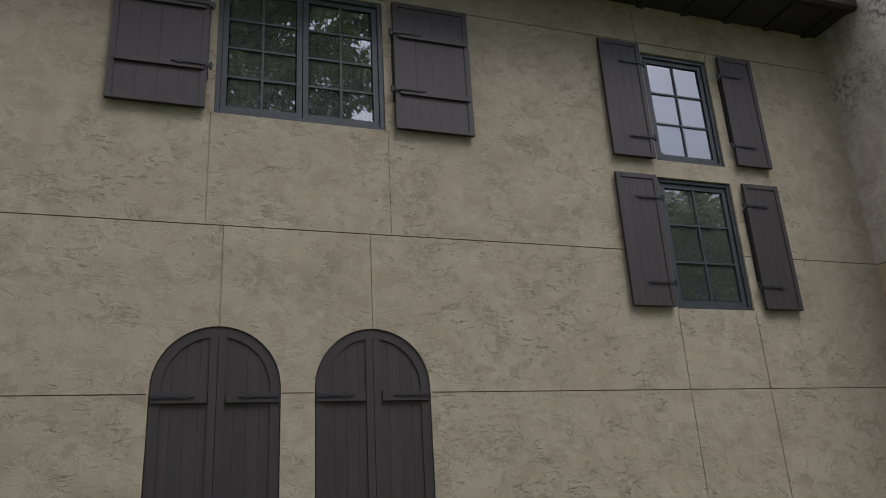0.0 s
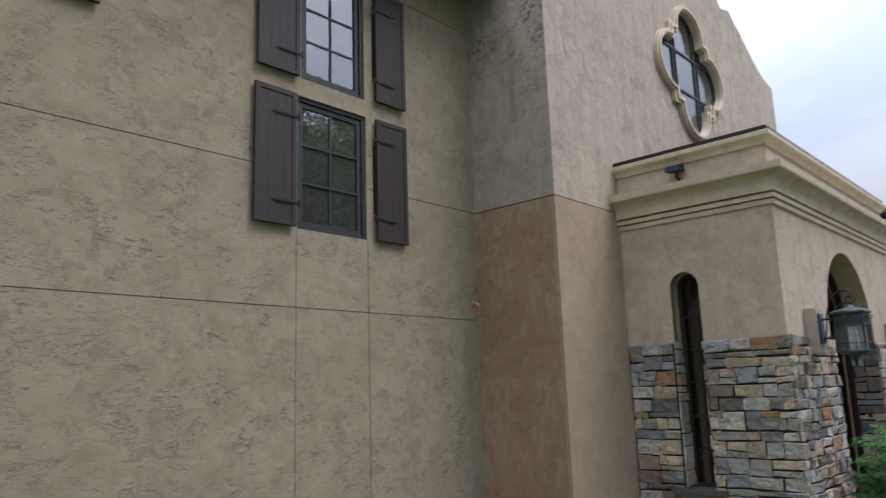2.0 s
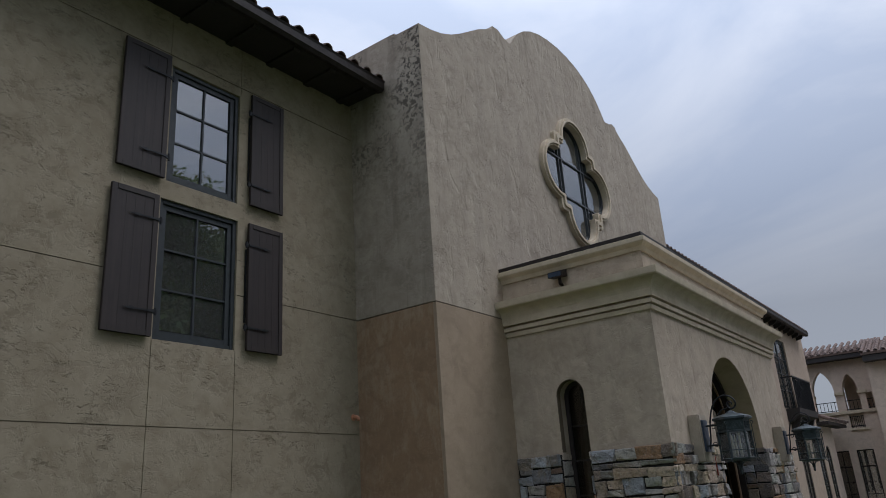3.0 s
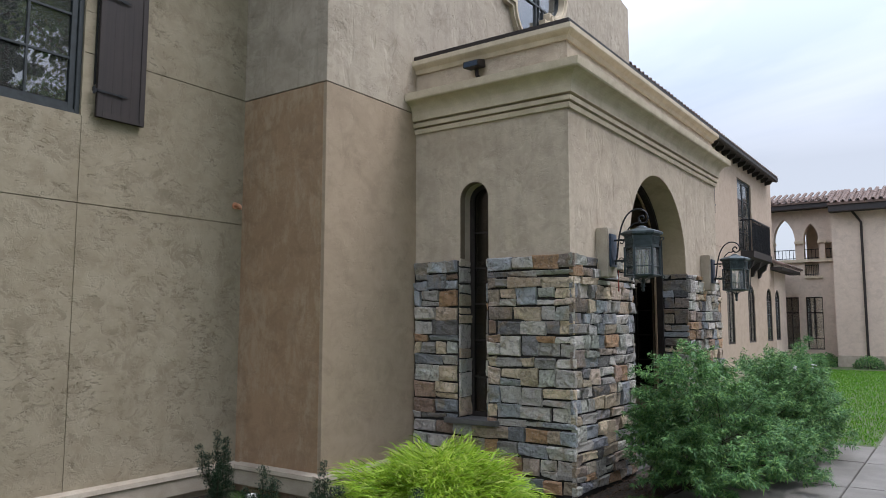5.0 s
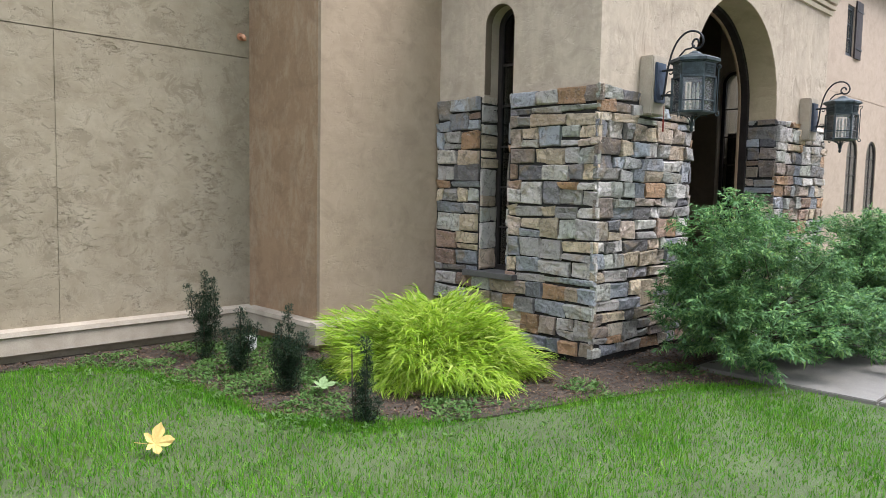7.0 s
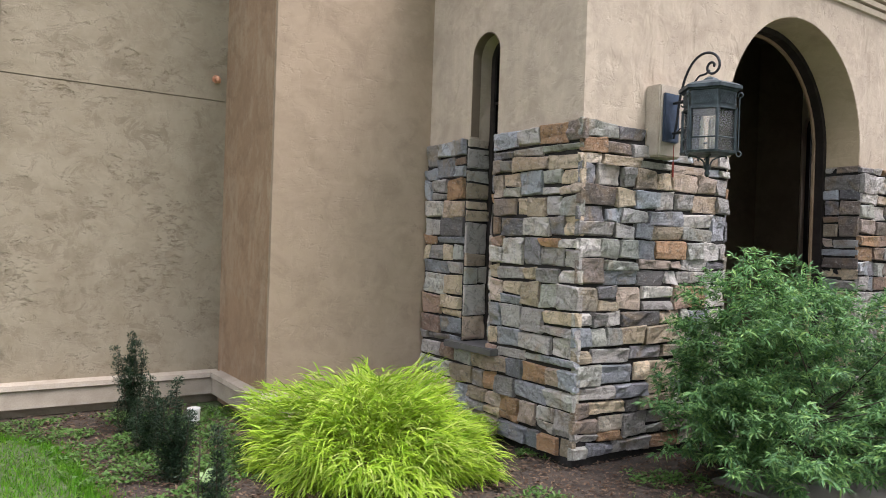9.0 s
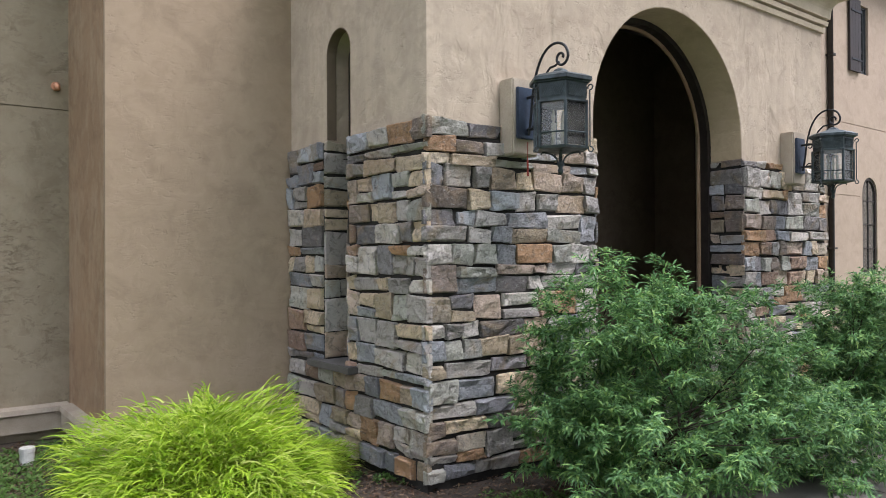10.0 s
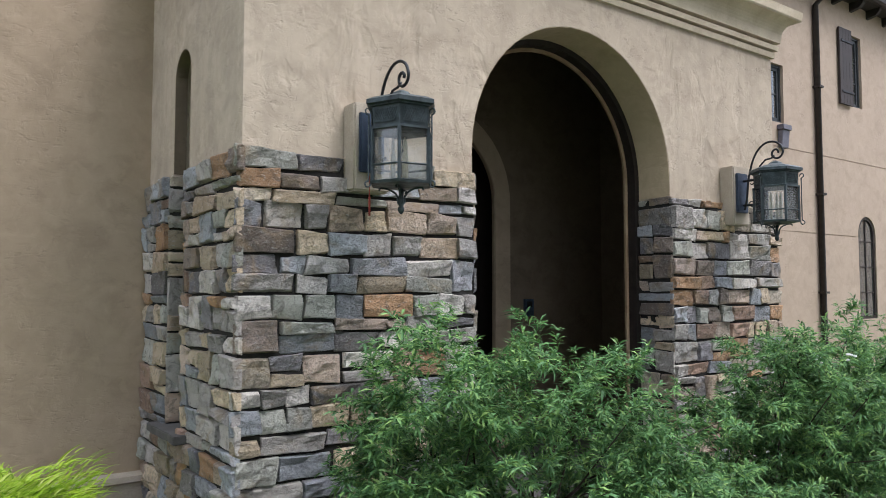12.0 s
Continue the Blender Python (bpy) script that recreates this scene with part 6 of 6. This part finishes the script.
def lobed_leaf(name, at, size, turn, mat, label, tilt=0):
    bm = B()
    pts = []
    for k in range(40):
        t = 2 * math.pi * k / 40
        r = size * (0.50 + 0.50 * abs(math.cos(2.5 * t)) ** 1.2 + 0.06 * math.cos(15 * t)) * (0.7 if math.cos(t) < -0.8 else 1) * (1 + 0.28 * math.sin(t + 0.8))
        pts.append((r * math.cos(t), r * math.sin(t)))
    c = bm.verts.new((0, 0, 0.02))
    rim = [bm.verts.new((x, y, 0.035 + 0.15 * (x * x + y * y) / size * (1 if k % 8 < 4 else 0.3))) for k, (x, y) in enumerate(pts)]
    for k in range(40):
        bm.faces.new((c, rim[k], rim[(k + 1) % 40]))
    ext = bmesh.ops.extrude_face_region(bm, geom=list(bm.faces))
    for e in ext["geom"]:
        if isinstance(e, bmesh.types.BMVert):
            e.co.z += 0.0015
    tube(bm, [(-size * 0.4, 0, 0.025), (-size * 1.2, size * 0.15, 0.03)], 0.0025, 4)
    o = finish(name, bm, mat)
    o.matrix_basis = pose(*at, tilt, 0, turn)
    return tagged(o, label, "leaf")


lobed_leaf("fallen_leaf", (5.29, 3.62, 0.05), 0.088, -25, M_YLEAF, "fallen yellow maple leaf propped on the lawn", 48)
lobed_leaf("fallen_leaf", (4.75, 4.9, 0.03), 0.03, 10, M_YLEAF, "small yellow leaf lying on the lawn")
lobed_leaf("pale_leaf_plant", (6.66, 3.96, 0.05), 0.085, -30, M_PLEAF, "pale green broad leaf low in the bed", 12)
lobed_leaf("fallen_leaf", (8.25, 3.1, 0.0), 0.05, 140, M_CHIP, "curled reddish dead leaf on the mulch")
lobed_leaf("fallen_leaf", (7.15, 3.45, 0.0), 0.06, 40, M_CHIP, "curled brown dead leaf on the mulch")
cap = empty("drain_cap", "short white plastic pipe cap standing by the plinth", "pipe cap")
bm = B()
lathe(bm, [(0.05, 0.0), (0.05, 0.085), (0.054, 0.088), (0.054, 0.12), (0.048, 0.124)], 18, 7.05, 5.64)
part("cap", bm, M_WHITE, cap)

# low shrubs by the far building
for i, (x, y, r) in enumerate(((34.4, 5.3, 0.6), (35.4, 5.2, 0.55), (36.2, 5.0, 0.5), (37.0, 4.9, 0.55), (33.2, 5.4, 0.6), (35.6, 3.2, 0.5), (35.9, 1.6, 0.55))):
    s = empty("low_shrub", "low rounded green shrub by the far wall", "shrub", "low shrubs by the far building", m=pose(x, y, 0))
    n = 1400
    a = unit(RNG.normal(size=(n, 3)))
    a[:, 2] = np.abs(a[:, 2])
    p = a * (r * (0.7 + 0.4 * RNG.random((n, 1)))) * np.array([1, 1, 0.85])
    ob = leaves("foliage", p, unit(a + RNG.normal(size=(n, 3)) * 0.6), RNG.uniform(0.06, 0.13, n), RNG.uniform(0.015, 0.03, n), M_BUSH, 0.2)
    ob.parent = s
    for k in range(8):
        bm = B()
        tube(bm, [(0, 0, 0), tuple(p[k * 9] * 0.9)], 0.015, 5, 0.4)
        part("stem", bm, M_BARK, s)


# trees behind the walk, seen in the window panes
def tree(root, height, spread, count, conifer, label):
    t = empty("tree", label, "tree", "trees across the lawn", m=pose(*root))
    bm = B()
    tube(bm, [(0, 0, 0), (0.1, 0.05, height * 0.3), (0.0, 0.1, height * 0.65), (0.05, 0.0, height * 0.97)], 0.03 * height, 9, 0.12)
    cl = []
    k = 40 if conifer else 60
    for i in range(k):
        f = 0.12 + 0.86 * i / k if conifer else 0.25 + 0.65 * RNG.random()
        a = 2.4 * i + RNG.normal() * 0.3
        reach = spread * (1.02 - f) * RNG.uniform(0.8, 1.1) if conifer else spread * (1.15 - abs(f - 0.55) * 1.3) * RNG.uniform(0.6, 1.05)
        z0 = f * height
        e = (reach * math.cos(a), reach * math.sin(a), z0 + (-0.12 if conifer else 0.35) * reach)
        tube(bm, [(0, 0, z0 - 0.1), (e[0] * 0.5, e[1] * 0.5, (z0 + e[2]) / 2 + 0.1), e], 0.006 * height, 5, 0.25)
        m = 6 if conifer else 5
        for q in range(1, m + 1):
            cl.append((e[0] * q / m, e[1] * q / m, z0 + (e[2] - z0) * q / m, (0.34 if conifer else 0.62) * (0.6 + 0.5 * RNG.random())))
    part("trunk", bm, M_BARK, t, "brown trunk and limbs")
    cl = np.array(cl)
    pick = RNG.integers(0, len(cl), count)
    o = unit(RNG.normal(size=(count, 3))) * (RNG.random((count, 1)) ** 0.5) * (cl[pick, 3:4] * (1.0 if conifer else 1.6)) * np.array([1, 1, 0.6])
    pts = cl[pick, :3] + o
    ob = leaves("crown", pts, unit(o + RNG.normal(size=(count, 3)) * 0.3 + np.array([0, 0, -0.2])), RNG.uniform(0.12, 0.26, count), RNG.uniform(0.04, 0.085, count), M_YEW if conifer else M_TREE, 0.2)
    ob.parent = t


tree((-0.3, -8.0, 0), 21, 6.8, 110000, False, "tall broadleaf tree with a dense turning crown")
tree((-5.0, -12, 0), 18, 5.5, 14000, False, "tall broadleaf tree with a dense green crown")
tree((15.2, -9.0, 0), 13.0, 4.6, 48000, False, "dense broadleaf tree with dark green leaves")
tree((19.8, -10.5, 0), 12.0, 4.6, 34000, False, "dense broadleaf tree with dark green leaves")
tree((11.8, -9.6, 0), 12.8, 3.4, 14000, True, "dark conical conifer with drooping boughs")
tree((17.6, -8.2, 0), 13.8, 2.6, 12000, True, "dark conical conifer with drooping boughs")
